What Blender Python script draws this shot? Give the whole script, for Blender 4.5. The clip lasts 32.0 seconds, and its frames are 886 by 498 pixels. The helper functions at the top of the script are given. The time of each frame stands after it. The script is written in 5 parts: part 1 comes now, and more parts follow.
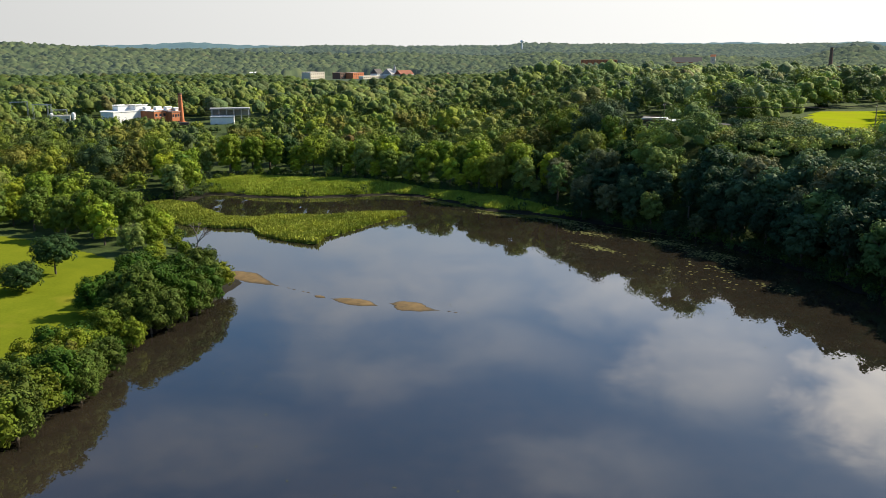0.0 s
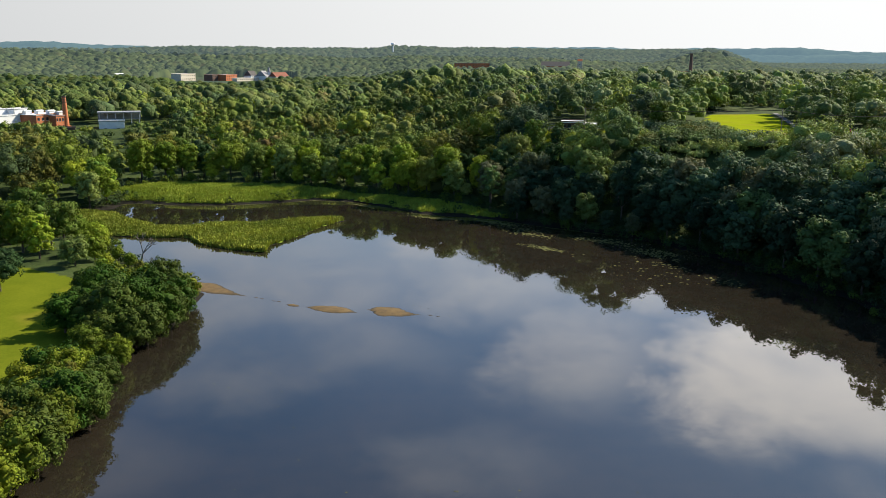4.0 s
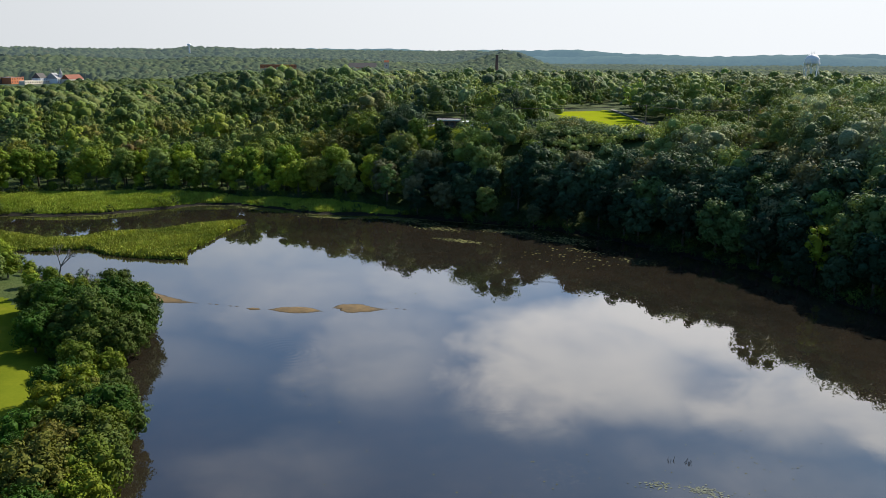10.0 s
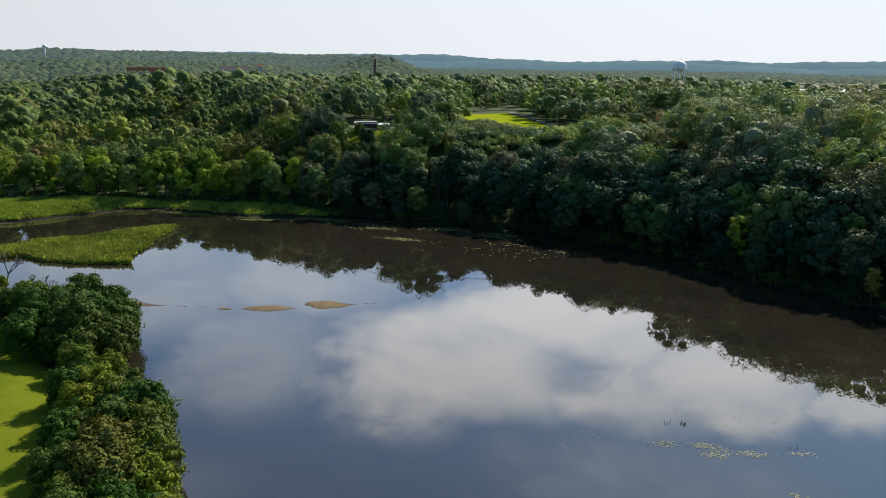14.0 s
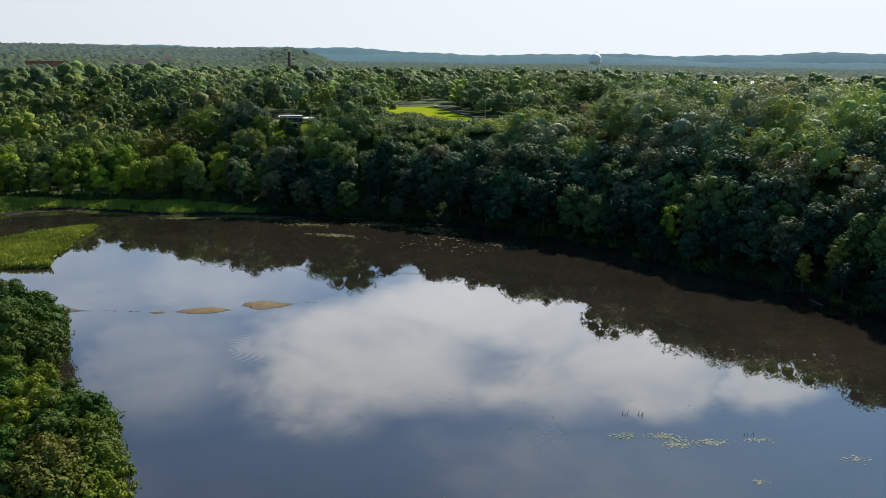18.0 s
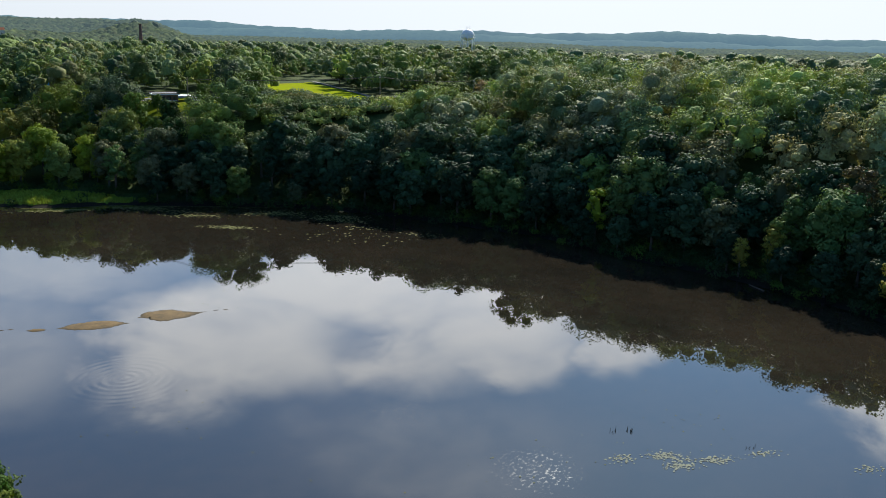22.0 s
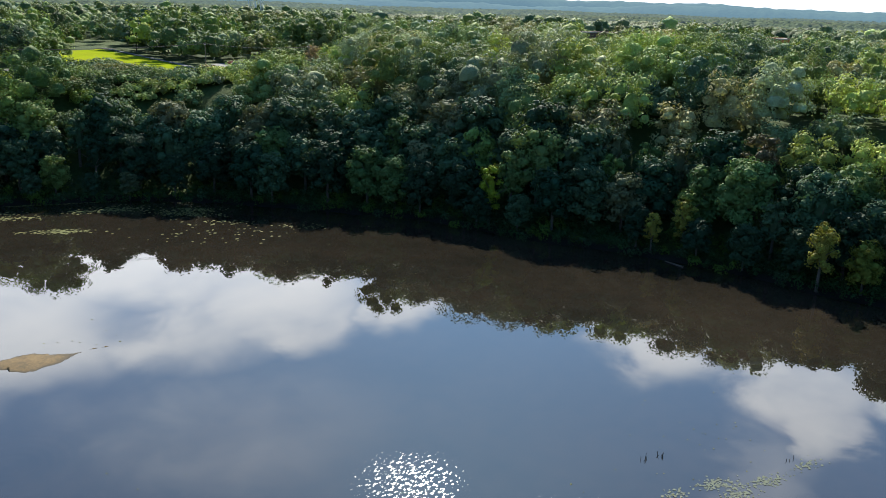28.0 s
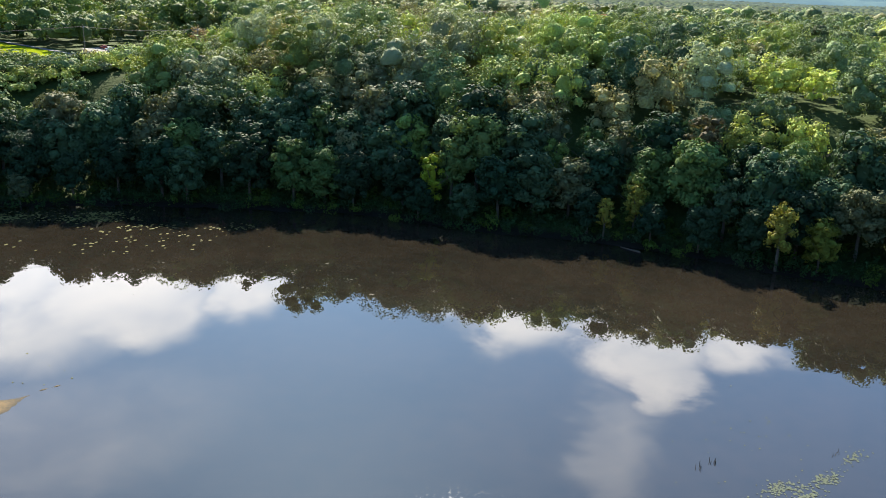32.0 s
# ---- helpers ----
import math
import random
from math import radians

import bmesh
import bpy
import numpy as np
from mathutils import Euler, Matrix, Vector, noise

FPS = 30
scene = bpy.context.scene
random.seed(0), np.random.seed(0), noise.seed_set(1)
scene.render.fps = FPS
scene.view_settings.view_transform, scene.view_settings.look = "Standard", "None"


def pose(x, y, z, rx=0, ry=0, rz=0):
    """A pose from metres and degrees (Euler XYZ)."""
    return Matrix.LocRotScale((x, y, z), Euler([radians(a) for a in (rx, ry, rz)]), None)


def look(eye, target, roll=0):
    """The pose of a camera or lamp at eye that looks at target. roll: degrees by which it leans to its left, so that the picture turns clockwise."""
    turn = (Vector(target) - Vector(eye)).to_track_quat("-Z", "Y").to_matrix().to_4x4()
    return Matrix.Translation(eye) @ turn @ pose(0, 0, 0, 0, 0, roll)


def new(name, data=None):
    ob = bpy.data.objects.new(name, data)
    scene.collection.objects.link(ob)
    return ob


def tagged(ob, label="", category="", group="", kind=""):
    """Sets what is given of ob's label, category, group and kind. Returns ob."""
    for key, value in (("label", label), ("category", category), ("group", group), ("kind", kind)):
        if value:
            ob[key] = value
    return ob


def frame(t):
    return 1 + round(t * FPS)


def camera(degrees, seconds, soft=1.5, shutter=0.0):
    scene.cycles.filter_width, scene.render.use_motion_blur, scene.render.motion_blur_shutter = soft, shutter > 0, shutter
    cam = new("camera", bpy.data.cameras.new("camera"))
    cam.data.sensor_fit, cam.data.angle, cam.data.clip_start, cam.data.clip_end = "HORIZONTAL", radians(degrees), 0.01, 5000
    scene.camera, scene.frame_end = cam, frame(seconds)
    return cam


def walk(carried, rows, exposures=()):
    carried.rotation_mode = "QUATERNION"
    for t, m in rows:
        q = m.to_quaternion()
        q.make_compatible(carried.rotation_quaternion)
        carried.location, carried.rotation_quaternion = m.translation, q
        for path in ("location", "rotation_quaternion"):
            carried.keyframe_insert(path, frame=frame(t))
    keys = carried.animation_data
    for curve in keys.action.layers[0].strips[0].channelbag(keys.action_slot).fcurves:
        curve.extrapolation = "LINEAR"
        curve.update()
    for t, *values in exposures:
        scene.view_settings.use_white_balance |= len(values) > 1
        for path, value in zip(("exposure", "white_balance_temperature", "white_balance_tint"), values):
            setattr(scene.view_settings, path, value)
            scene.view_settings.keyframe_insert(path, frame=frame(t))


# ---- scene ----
cam = camera(54.97, 32.0, soft=0.6)
PATH = [
    (0, (-6.253, 28.48, 56.838), (-6.435, 30.42, 56.384), -0.2),
    (2, (-18.736, 27.542, 57.379), (-18.763, 29.49, 56.927), 0.0),
    (3.5, (-28.411, 26.738, 57.602), (-28.319, 28.685, 57.152), 0.3),
    (5.5, (-40.93, 26.843, 57.471), (-40.683, 28.778, 57.028), 0.4),
    (7, (-50.836, 27.228, 57.181), (-50.47, 29.143, 56.737), 0.4),
    (9, (-63.297, 27.438, 56.985), (-62.777, 29.318, 56.542), 0.4),
    (11, (-75.6, 27.1, 56.98), (-74.934, 28.934, 56.541), 0.4),
    (13, (-88.003, 26.959, 56.82), (-87.196, 28.738, 56.391), 0.4),
    (14, (-94.135, 26.896, 56.818), (-93.255, 28.64, 56.388), 0.8),
    (14.5, (-96.206, 26.93, 56.775), (-95.297, 28.659, 56.345), 0.8),
    (16.5, (-97.875, 27.263, 56.641), (-96.89, 28.949, 56.209), 1.2),
    (17, (-97.83, 28.374, 56.632), (-96.828, 30.049, 56.198), 1.0),
    (17.5, (-97.698, 30.341, 56.497), (-96.675, 32.004, 56.062), 0.9),
    (18, (-97.775, 32.916, 56.332), (-96.725, 34.561, 55.89), 0.8),
    (19, (-97.838, 39.572, 56.041), (-96.725, 41.17, 55.587), 0.9),
    (20, (-98.014, 45.885, 55.854), (-96.838, 47.434, 55.388), 1.3),
    (21, (-98.051, 52.169, 55.441), (-96.811, 53.665, 54.964), 1.4),
    (23, (-98.066, 64.659, 54.993), (-96.704, 66.036, 54.493), 1.6),
    (25, (-98.262, 77.152, 54.884), (-96.788, 78.398, 54.36), 1.7),
    (25.5, (-98.214, 80.456, 54.839), (-96.713, 81.666, 54.309), 1.8),
    (27.5, (-98.78, 93.156, 55.029), (-97.179, 94.219, 54.476), 1.8),
    (29, (-98.887, 102.323, 55.154), (-97.223, 103.274, 54.584), 1.9),
    (30, (-99.242, 108.696, 54.902), (-97.536, 109.567, 54.325), 1.9),
    (32, (-99.0, 121.165, 54.598), (-97.229, 121.878, 54.005), 2.0),
]
walk(cam, [(t, look(eye, target, roll)) for t, eye, target, roll in PATH],
     exposures=[(0, 0.94, 6950, 10), (4, 0.83, 6750, 10), (9, 0.73, 6500, 10), (14, 0.63, 6350, 9), (20, 0.68, 6200, 8), (24, 0.78, 6150, 8), (28, 1.10, 6100, 8), (32, 1.56, 6550, 10)])

# ---- world and light ----
SUN_AZ, SUN_EL = 58.5, 36.5


def heading(az, el):
    a, e = radians(az), radians(el)
    return Vector((math.sin(a) * math.cos(e), math.cos(a) * math.cos(e), math.sin(e)))


sun_ob = new("sun", bpy.data.lights.new("sun", "SUN"))
sun_ob.data.energy, sun_ob.data.angle, sun_ob.data.color = 5.0, radians(0.55), (1.0, 0.92, 0.76)
sun_ob.matrix_world = look(tuple(heading(SUN_AZ, SUN_EL) * 900), (0, 0, 0))


class Nodes:
    """A short hand for building node trees."""

    def __init__(self, tree):
        self.tree = tree
        tree.nodes.clear()

    def add(self, kind, ins=None, **props):
        n = self.tree.nodes.new(kind)
        for k, v in props.items():
            setattr(n, k, v)
        for k, v in (ins or {}).items():
            if isinstance(v, bpy.types.NodeSocket):
                self.tree.links.new(v, n.inputs[k])
            else:
                n.inputs[k].default_value = v
        return n

    def math(self, op, a, b=0.0, c=0.0, clamp=False):
        n = self.add("ShaderNodeMath", {0: a, 1: b, 2: c}, operation=op, use_clamp=clamp)
        return n.outputs[0]

    def mix(self, f, a, b, blend="MIX"):
        n = self.add("ShaderNodeMix", {0: f, 6: a, 7: b}, data_type="RGBA", blend_type=blend)
        return n.outputs[2]

    def ramp(self, f, stops):
        n = self.add("ShaderNodeValToRGB", {0: f})
        e = n.color_ramp.elements
        while len(e) < len(stops):
            e.new(0.5)
        for i, (p, c) in enumerate(stops):
            e[i].position, e[i].color = p, (*c, 1)
        return n.outputs[0]

    def noise(self, vec, scale, detail=4, rough=0.55, dist=0.0):
        n = self.add("ShaderNodeTexNoise", {"Scale": scale, "Detail": detail, "Roughness": rough, "Distortion": dist})
        if vec is not None:
            self.tree.links.new(vec, n.inputs["Vector"])
        return n.outputs[0]


def build_world():
    w = bpy.data.worlds.new("sky")
    scene.world = w
    w.use_nodes = True
    n = Nodes(w.node_tree)
    sky = n.add("ShaderNodeTexSky", sky_type="NISHITA", sun_disc=False, sun_elevation=radians(SUN_EL),
                sun_rotation=radians(SUN_AZ), air_density=1.0, dust_density=0.3, ozone_density=3.0)
    d = n.add("ShaderNodeTexCoord").outputs["Generated"]
    sep = n.add("ShaderNodeSeparateXYZ", {0: d})
    z = sep.outputs[2]
    # cloud banks over the lake: heading, height, half width and half height in degrees, and density
    banks = [(28, 20.4, 10.5, 4.0, 0.95), (25, 22.0, 5.5, 2.4, 0.85), (36, 17.2, 9, 3.2, 1.0), (38, 20.0, 9, 3.6, 0.8), (45, 18.6, 8, 3.6, 0.95), (48.5, 20.8, 4, 2.0, 0.8),
             (54.5, 20, 4, 1.7, 0.8), (73.5, 21.8, 4.0, 2.1, 0.86), (70.5, 21, 2.5, 1.3, 0.8), (82, 22.8, 5.0, 2.3, 0.84), (84, 24.8, 2.4, 1.8, 0.8),
             (88, 22.5, 3.5, 1.6, 0.8), (81, 29, 3.5, 4.5, 0.42), (43, 27.5, 12, 4.5, 0.30), (13, 19, 7, 4.5, 0.45), (-24, 14, 12, 4, 0.5), (-8, 15, 13, 4.5, 0.5),
             (6, 14.5, 10, 4, 0.5), (18, 14.5, 9, 3.5, 0.5), (-8, 19.5, 14, 3, 0.36), (-22, 25, 9, 3, 0.30), (5, 27, 8, 2.5, 0.28), (60, 17, 7, 2.5, 0.5)]
    thin = [(35.8, 20.2, 3.0, 1.5, 0.32)]
    flat = n.add("ShaderNodeMapping", {"Vector": d, "Scale": (1.0, 1.0, 2.2)}).outputs[0]
    big = n.noise(flat, 9.0, 5, 0.58, 0.35)
    wisp = n.noise(n.add("ShaderNodeMapping", {"Vector": d, "Location": (3.1, 1.7, 0.4), "Scale": (1.0, 1.0, 1.6)}).outputs[0], 5.0, 4, 0.55, 0.3)
    deg = 180 / math.pi
    az = n.math("MULTIPLY_ADD", n.math("ARCTAN2", sep.outputs[0], sep.outputs[1]), deg, n.math("MULTIPLY", n.math("SUBTRACT", big, 0.5), 9.0))
    el = n.math("MULTIPLY_ADD", n.math("ARCSINE", z), deg, n.math("MULTIPLY", n.math("SUBTRACT", wisp, 0.5), 5.0))

    def bank(az0, el0, wide, high, dens):
        u, v = n.math("MULTIPLY", n.math("SUBTRACT", az, az0), 1 / wide), n.math("MULTIPLY", n.math("SUBTRACT", el, el0), 1 / high)
        r = n.math("SQRT", n.math("ADD", n.math("MULTIPLY", u, u), n.math("MULTIPLY", v, v)))
        return n.add("ShaderNodeMapRange", {0: r, 1: 1.45, 2: 0.45, 3: 0.0, 4: dens}, interpolation_type="SMOOTHSTEP").outputs[0]

    total = None
    for row in banks:
        g = bank(*row)
        total = g if total is None else n.math("MAXIMUM", total, g)
    for row in thin:
        total = n.math("SUBTRACT", total, bank(*row))
    cloud = n.math("ADD", total, n.math("MULTIPLY", n.math("SUBTRACT", big, 0.5), n.math("MULTIPLY_ADD", total, 0.9, 0.25)))
    mask = n.add("ShaderNodeMapRange", {0: cloud, 1: 0.0, 2: 1.15, 3: 0.0, 4: 1.0}, interpolation_type="SMOOTHSTEP").outputs[0]
    # thin haze low in the sky and over the rest
    low = n.add("ShaderNodeMapRange", {0: z, 1: 0.04, 2: 0.31, 3: 1.0, 4: 0.0}, interpolation_type="SMOOTHSTEP").outputs[0]
    sund = n.add("ShaderNodeVectorMath", {0: d, 1: tuple(heading(SUN_AZ, SUN_EL))}, operation="DOT_PRODUCT").outputs["Value"]
    near_sun = n.add("ShaderNodeMapRange", {0: sund, 1: 0.2, 2: 1.0, 3: 0.0, 4: 1.0}, interpolation_type="SMOOTHSTEP").outputs[0]
    blue = n.mix(1.0, sky.outputs[0], (SKY_GAIN * 0.62, SKY_GAIN * 1.04, SKY_GAIN * 1.3, 1), "MULTIPLY")
    haze = n.ramp(n.math("MULTIPLY_ADD", sund, 0.5, 0.5), [(0.05, (0.20, 0.22, 0.25)), (0.52, (0.57, 0.595, 0.62)), (1.0, (1.0, 1.03, 1.06))])
    white = n.mix(near_sun, (0.7, 0.72, 0.76, 1), (CLOUD_GAIN, CLOUD_GAIN * 0.99, CLOUD_GAIN * 0.99, 1))
    veil = n.math("MULTIPLY", n.math("MULTIPLY", near_sun, near_sun), 0.16)
    blue = n.mix(veil, blue, (1.6, 1.75, 1.95, 1))
    c = n.mix(mask, blue, white)
    c = n.mix(low, c, haze)
    bg = n.add("ShaderNodeBackground", {"Color": c, "Strength": 0.625})
    n.add("ShaderNodeOutputWorld", {0: bg.outputs[0]})


SKY_GAIN, CLOUD_GAIN = 0.112, 2.3
build_world()

# ---- materials ----


def material(name):
    m = bpy.data.materials.new(name)
    m.use_nodes = True
    return m, Nodes(m.node_tree)


def finish(n, shader):
    n.add("ShaderNodeOutputMaterial", {0: shader})


def surface(name, a, b, scale=1.0, rough=0.8, metal=0.0, bump=0.15, spec=0.3):
    """Two tones broken up at two scales, with a little relief."""
    m, n = material(name)
    p = n.add("ShaderNodeTexCoord").outputs["Object"]
    f = n.math("ADD", n.math("MULTIPLY", n.noise(p, scale, 5), 0.65), n.math("MULTIPLY", n.noise(p, scale * 7.3, 3), 0.35))
    f = n.add("ShaderNodeMapRange", {0: f, 1: 0.32, 2: 0.68}).outputs[0]
    col = n.mix(f, (*a, 1), (*b, 1))
    bp = n.add("ShaderNodeBump", {"Strength": bump, "Distance": 0.05, "Height": n.noise(p, scale * 12, 3)})
    bs = n.add("ShaderNodeBsdfPrincipled", {"Base Color": col, "Roughness": rough, "Metallic": metal, "Specular IOR Level": spec, "Normal": bp.outputs[0]})
    finish(n, bs.outputs[0])
    return m


def leaf_material(name, per_object):
    """Leaves: the tree's own green, varied leaf by leaf, with light shining through."""
    m, n = material(name)
    if per_object:
        info = n.add("ShaderNodeObjectInfo")
        base, rnd = info.outputs["Color"], info.outputs["Random"]
    else:
        base = n.add("ShaderNodeAttribute", attribute_name="tint").outputs["Color"]
        rnd = 0.5
    g = n.add("ShaderNodeNewGeometry")
    isl = g.outputs["Random Per Island"]
    p = g.outputs["Position"]
    v = n.math("ADD", n.math("MULTIPLY", isl, 0.35), n.math("MULTIPLY", n.noise(p, 0.35, 3), 0.9))
    v = n.math("ADD", n.math("MULTIPLY", v, 0.9), 0.32)
    hsv = n.add("ShaderNodeHueSaturation", {"Color": base, "Value": v, "Saturation": 1.0, "Hue": n.math("ADD", 0.485, n.math("MULTIPLY", isl, 0.03))})
    col = hsv.outputs[0]
    ins = {"Base Color": col, "Roughness": 0.62, "Specular IOR Level": 0.06}
    if not per_object:
        rough = n.math("ADD", n.noise(p, 0.9, 3, 0.6), n.math("MULTIPLY", n.noise(p, 2.6, 2), 0.4))
        ins["Normal"] = n.add("ShaderNodeBump", {"Strength": 0.9, "Distance": 1.1, "Height": rough}).outputs[0]
    bs = n.add("ShaderNodeBsdfPrincipled", ins)
    warm = n.mix(1.0, col, (1.25, 1.22, 0.7, 1), "MULTIPLY")
    tr = n.add("ShaderNodeBsdfTranslucent", {"Color": warm})
    mx = n.add("ShaderNodeMixShader", {0: 0.14, 1: bs.outputs[0], 2: tr.outputs[0]})
    finish(n, mx.outputs[0])
    return m


def water_material():
    m, n = material("lake_water")
    p = n.add("ShaderNodeNewGeometry").outputs["Position"]
    silt = n.noise(p, 0.025, 5, 0.6, 0.6)
    mott = n.noise(p, 0.35, 4)
    f = n.math("ADD", n.math("MULTIPLY", silt, 0.7), n.math("MULTIPLY", mott, 0.3))
    col = n.ramp(f, [(0.36, (0.0115, 0.0105, 0.008)), (0.64, (0.0235, 0.0185, 0.013))])
    sq = n.add("ShaderNodeMapping", {"Vector": p, "Scale": (1.0, 1.4, 1.0)}).outputs[0]
    calm = n.add("ShaderNodeMapRange", {0: n.noise(p, 0.03, 3), 1: 0.35, 2: 0.65, 3: 0.4, 4: 1.0}).outputs[0]
    swell = n.math("MULTIPLY", n.noise(sq, 0.9, 3, 0.5), n.math("MULTIPLY", calm, 0.15))
    # a breath of wind ruffles two patches of the lake
    puff = [n.add("ShaderNodeVectorMath", {0: p, 1: c}, operation="DISTANCE").outputs["Value"] for c in ((-20.5, 125.5, 0.0), (-24.5, 147.5, 0.0))]
    mid = n.math("MULTIPLY", n.math("MINIMUM", puff[0], puff[1]), 1.3)
    gust = n.add("ShaderNodeMapRange", {0: mid, 1: 2.0, 2: 12.5, 3: 1.0, 4: 0.0}, interpolation_type="SMOOTHSTEP").outputs[0]
    lanes = n.add("ShaderNodeMapping", {"Vector": p, "Rotation": (0, 0, radians(-34)), "Scale": (0.8, 1.5, 1.0)}).outputs[0]
    ripple = n.math("MULTIPLY", n.noise(lanes, 0.9, 2, 0.5), n.math("MULTIPLY", gust, RIPPLE))
    crest = n.math("ADD", n.noise(lanes, 1.7, 3, 0.7), n.math("MULTIPLY", gust, 0.09))
    flecks = n.math("MULTIPLY", gust, n.add("ShaderNodeMapRange", {0: crest, 1: 0.655, 2: 0.70, 3: 0.0, 4: 1.0}).outputs[0])
    flecks = n.add("ShaderNodeMapRange", {0: flecks, 1: 0.0, 2: 0.30, 3: 0.0, 4: 0.175}).outputs[0]
    # rings where a fish rose
    ctr = n.add("ShaderNodeVectorMath", {0: p, 1: (-50.0, 187.5, 0.0)}, operation="DISTANCE").outputs["Value"]
    rings = n.math("SINE", n.math("MULTIPLY", ctr, 4.2))
    near = n.add("ShaderNodeMapRange", {0: ctr, 1: 4.0, 2: 13.0, 3: 0.34, 4: 0.0}, interpolation_type="SMOOTHSTEP").outputs[0]
    hgt = n.math("ADD", n.math("ADD", swell, ripple), n.math("MULTIPLY", rings, near))
    bp = n.add("ShaderNodeBump", {"Strength": 1.0, "Distance": WAVE, "Height": hgt})
    bs = n.add("ShaderNodeBsdfPrincipled", {"Base Color": col, "Roughness": flecks, "IOR": 1.75, "Normal": bp.outputs[0]})
    finish(n, bs.outputs[0])
    return m


def sand_material():
    """Tan sand, dark where the water wets its rim, with weedy patches."""
    m, n = material("sandbar_sand")
    p = n.add("ShaderNodeNewGeometry").outputs["Position"]
    f = n.math("ADD", n.math("MULTIPLY", n.noise(p, 0.45, 5), 0.6), n.math("MULTIPLY", n.noise(p, 3.0, 3), 0.4))
    col = n.ramp(f, [(0.34, (0.066, 0.046, 0.018)), (0.50, (0.112, 0.070, 0.025)), (0.66, (0.155, 0.100, 0.036))])
    wet_or_shade = n.add("ShaderNodeMapRange", {0: n.math("ADD", n.add("ShaderNodeSeparateXYZ", {0: p}).outputs[2], n.math("MULTIPLY", n.noise(p, 1.5, 3), 0.08)), 1: 0.05, 2: 0.13, 3: 1.0, 4: 0.0}).outputs[0]
    col = n.mix(wet_or_shade, col, (0.035, 0.026, 0.014, 1))
    bp = n.add("ShaderNodeBump", {"Strength": 0.5, "Distance": 0.06, "Height": n.noise(p, 4.0, 4)})
    bs = n.add("ShaderNodeBsdfPrincipled", {"Base Color": col, "Roughness": 0.85, "Specular IOR Level": 0.3, "Normal": bp.outputs[0]})
    finish(n, bs.outputs[0])
    return m


def ground_material():
    m, n = material("woodland_ground")
    p = n.add("ShaderNodeNewGeometry").outputs["Position"]
    f = n.math("ADD", n.math("MULTIPLY", n.noise(p, 0.03, 5), 0.6), n.math("MULTIPLY", n.noise(p, 0.6, 4), 0.4))
    col = n.ramp(f, [(0.32, (0.020, 0.030, 0.010)), (0.5, (0.040, 0.062, 0.016)), (0.68, (0.062, 0.080, 0.024))])
    # shade along the bank is painted in: near-black ground just above the water
    wet_or_shade = n.add("ShaderNodeMapRange", {0: n.add("ShaderNodeSeparateXYZ", {0: p}).outputs[2], 1: 0.5, 2: 1.3, 3: 1.0, 4: 0.0}).outputs[0]
    col = n.mix(wet_or_shade, col, (0.016, 0.014, 0.010, 1))
    bp = n.add("ShaderNodeBump", {"Strength": 0.6, "Distance": 0.5, "Height": n.noise(p, 1.2, 4)})
    bs = n.add("ShaderNodeBsdfPrincipled", {"Base Color": col, "Roughness": 0.95, "Specular IOR Level": 0.1, "Normal": bp.outputs[0]})
    finish(n, bs.outputs[0])
    return m


def grass_material(name, a, b, stripe=0.0):
    m, n = material(name)
    p = n.add("ShaderNodeNewGeometry").outputs["Position"]
    f = n.math("ADD", n.math("MULTIPLY", n.noise(p, 0.09, 5, 0.6, 0.5), 0.6), n.math("MULTIPLY", n.noise(p, 1.6, 4), 0.4))
    f = n.add("ShaderNodeMapRange", {0: f, 1: 0.3, 2: 0.7}).outputs[0]
    col = n.mix(f, (*a, 1), (*b, 1))
    dry = n.add("ShaderNodeMapRange", {0: n.noise(p, 0.05, 3), 1: 0.58, 2: 0.74, 3: 0.0, 4: 0.55}).outputs[0]
    col = n.mix(dry, col, (0.24, 0.19, 0.030, 1))
    bp = n.add("ShaderNodeBump", {"Strength": 0.5, "Distance": 0.08, "Height": n.noise(p, 5, 3)})
    bs = n.add("ShaderNodeBsdfPrincipled", {"Base Color": col, "Roughness": 1.0, "Specular IOR Level": 0.0, "Normal": bp.outputs[0]})
    finish(n, bs.outputs[0])
    return m


def hill_material():
    """Blue-green wooded ridges far off, with haze painted over them as a glow."""
    m, n = material("distant_wooded_hills")
    p = n.add("ShaderNodeNewGeometry").outputs["Position"]
    f = n.math("ADD", n.math("MULTIPLY", n.noise(p, 0.006, 5), 0.6), n.math("MULTIPLY", n.noise(p, 0.05, 3), 0.4))
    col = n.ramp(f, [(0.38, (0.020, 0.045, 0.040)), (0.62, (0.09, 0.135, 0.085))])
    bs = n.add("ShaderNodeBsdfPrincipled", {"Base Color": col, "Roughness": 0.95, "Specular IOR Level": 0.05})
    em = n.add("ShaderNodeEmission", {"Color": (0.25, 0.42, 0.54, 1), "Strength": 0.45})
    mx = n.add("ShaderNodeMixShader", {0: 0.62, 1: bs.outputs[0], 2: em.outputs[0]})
    finish(n, mx.outputs[0])
    return m


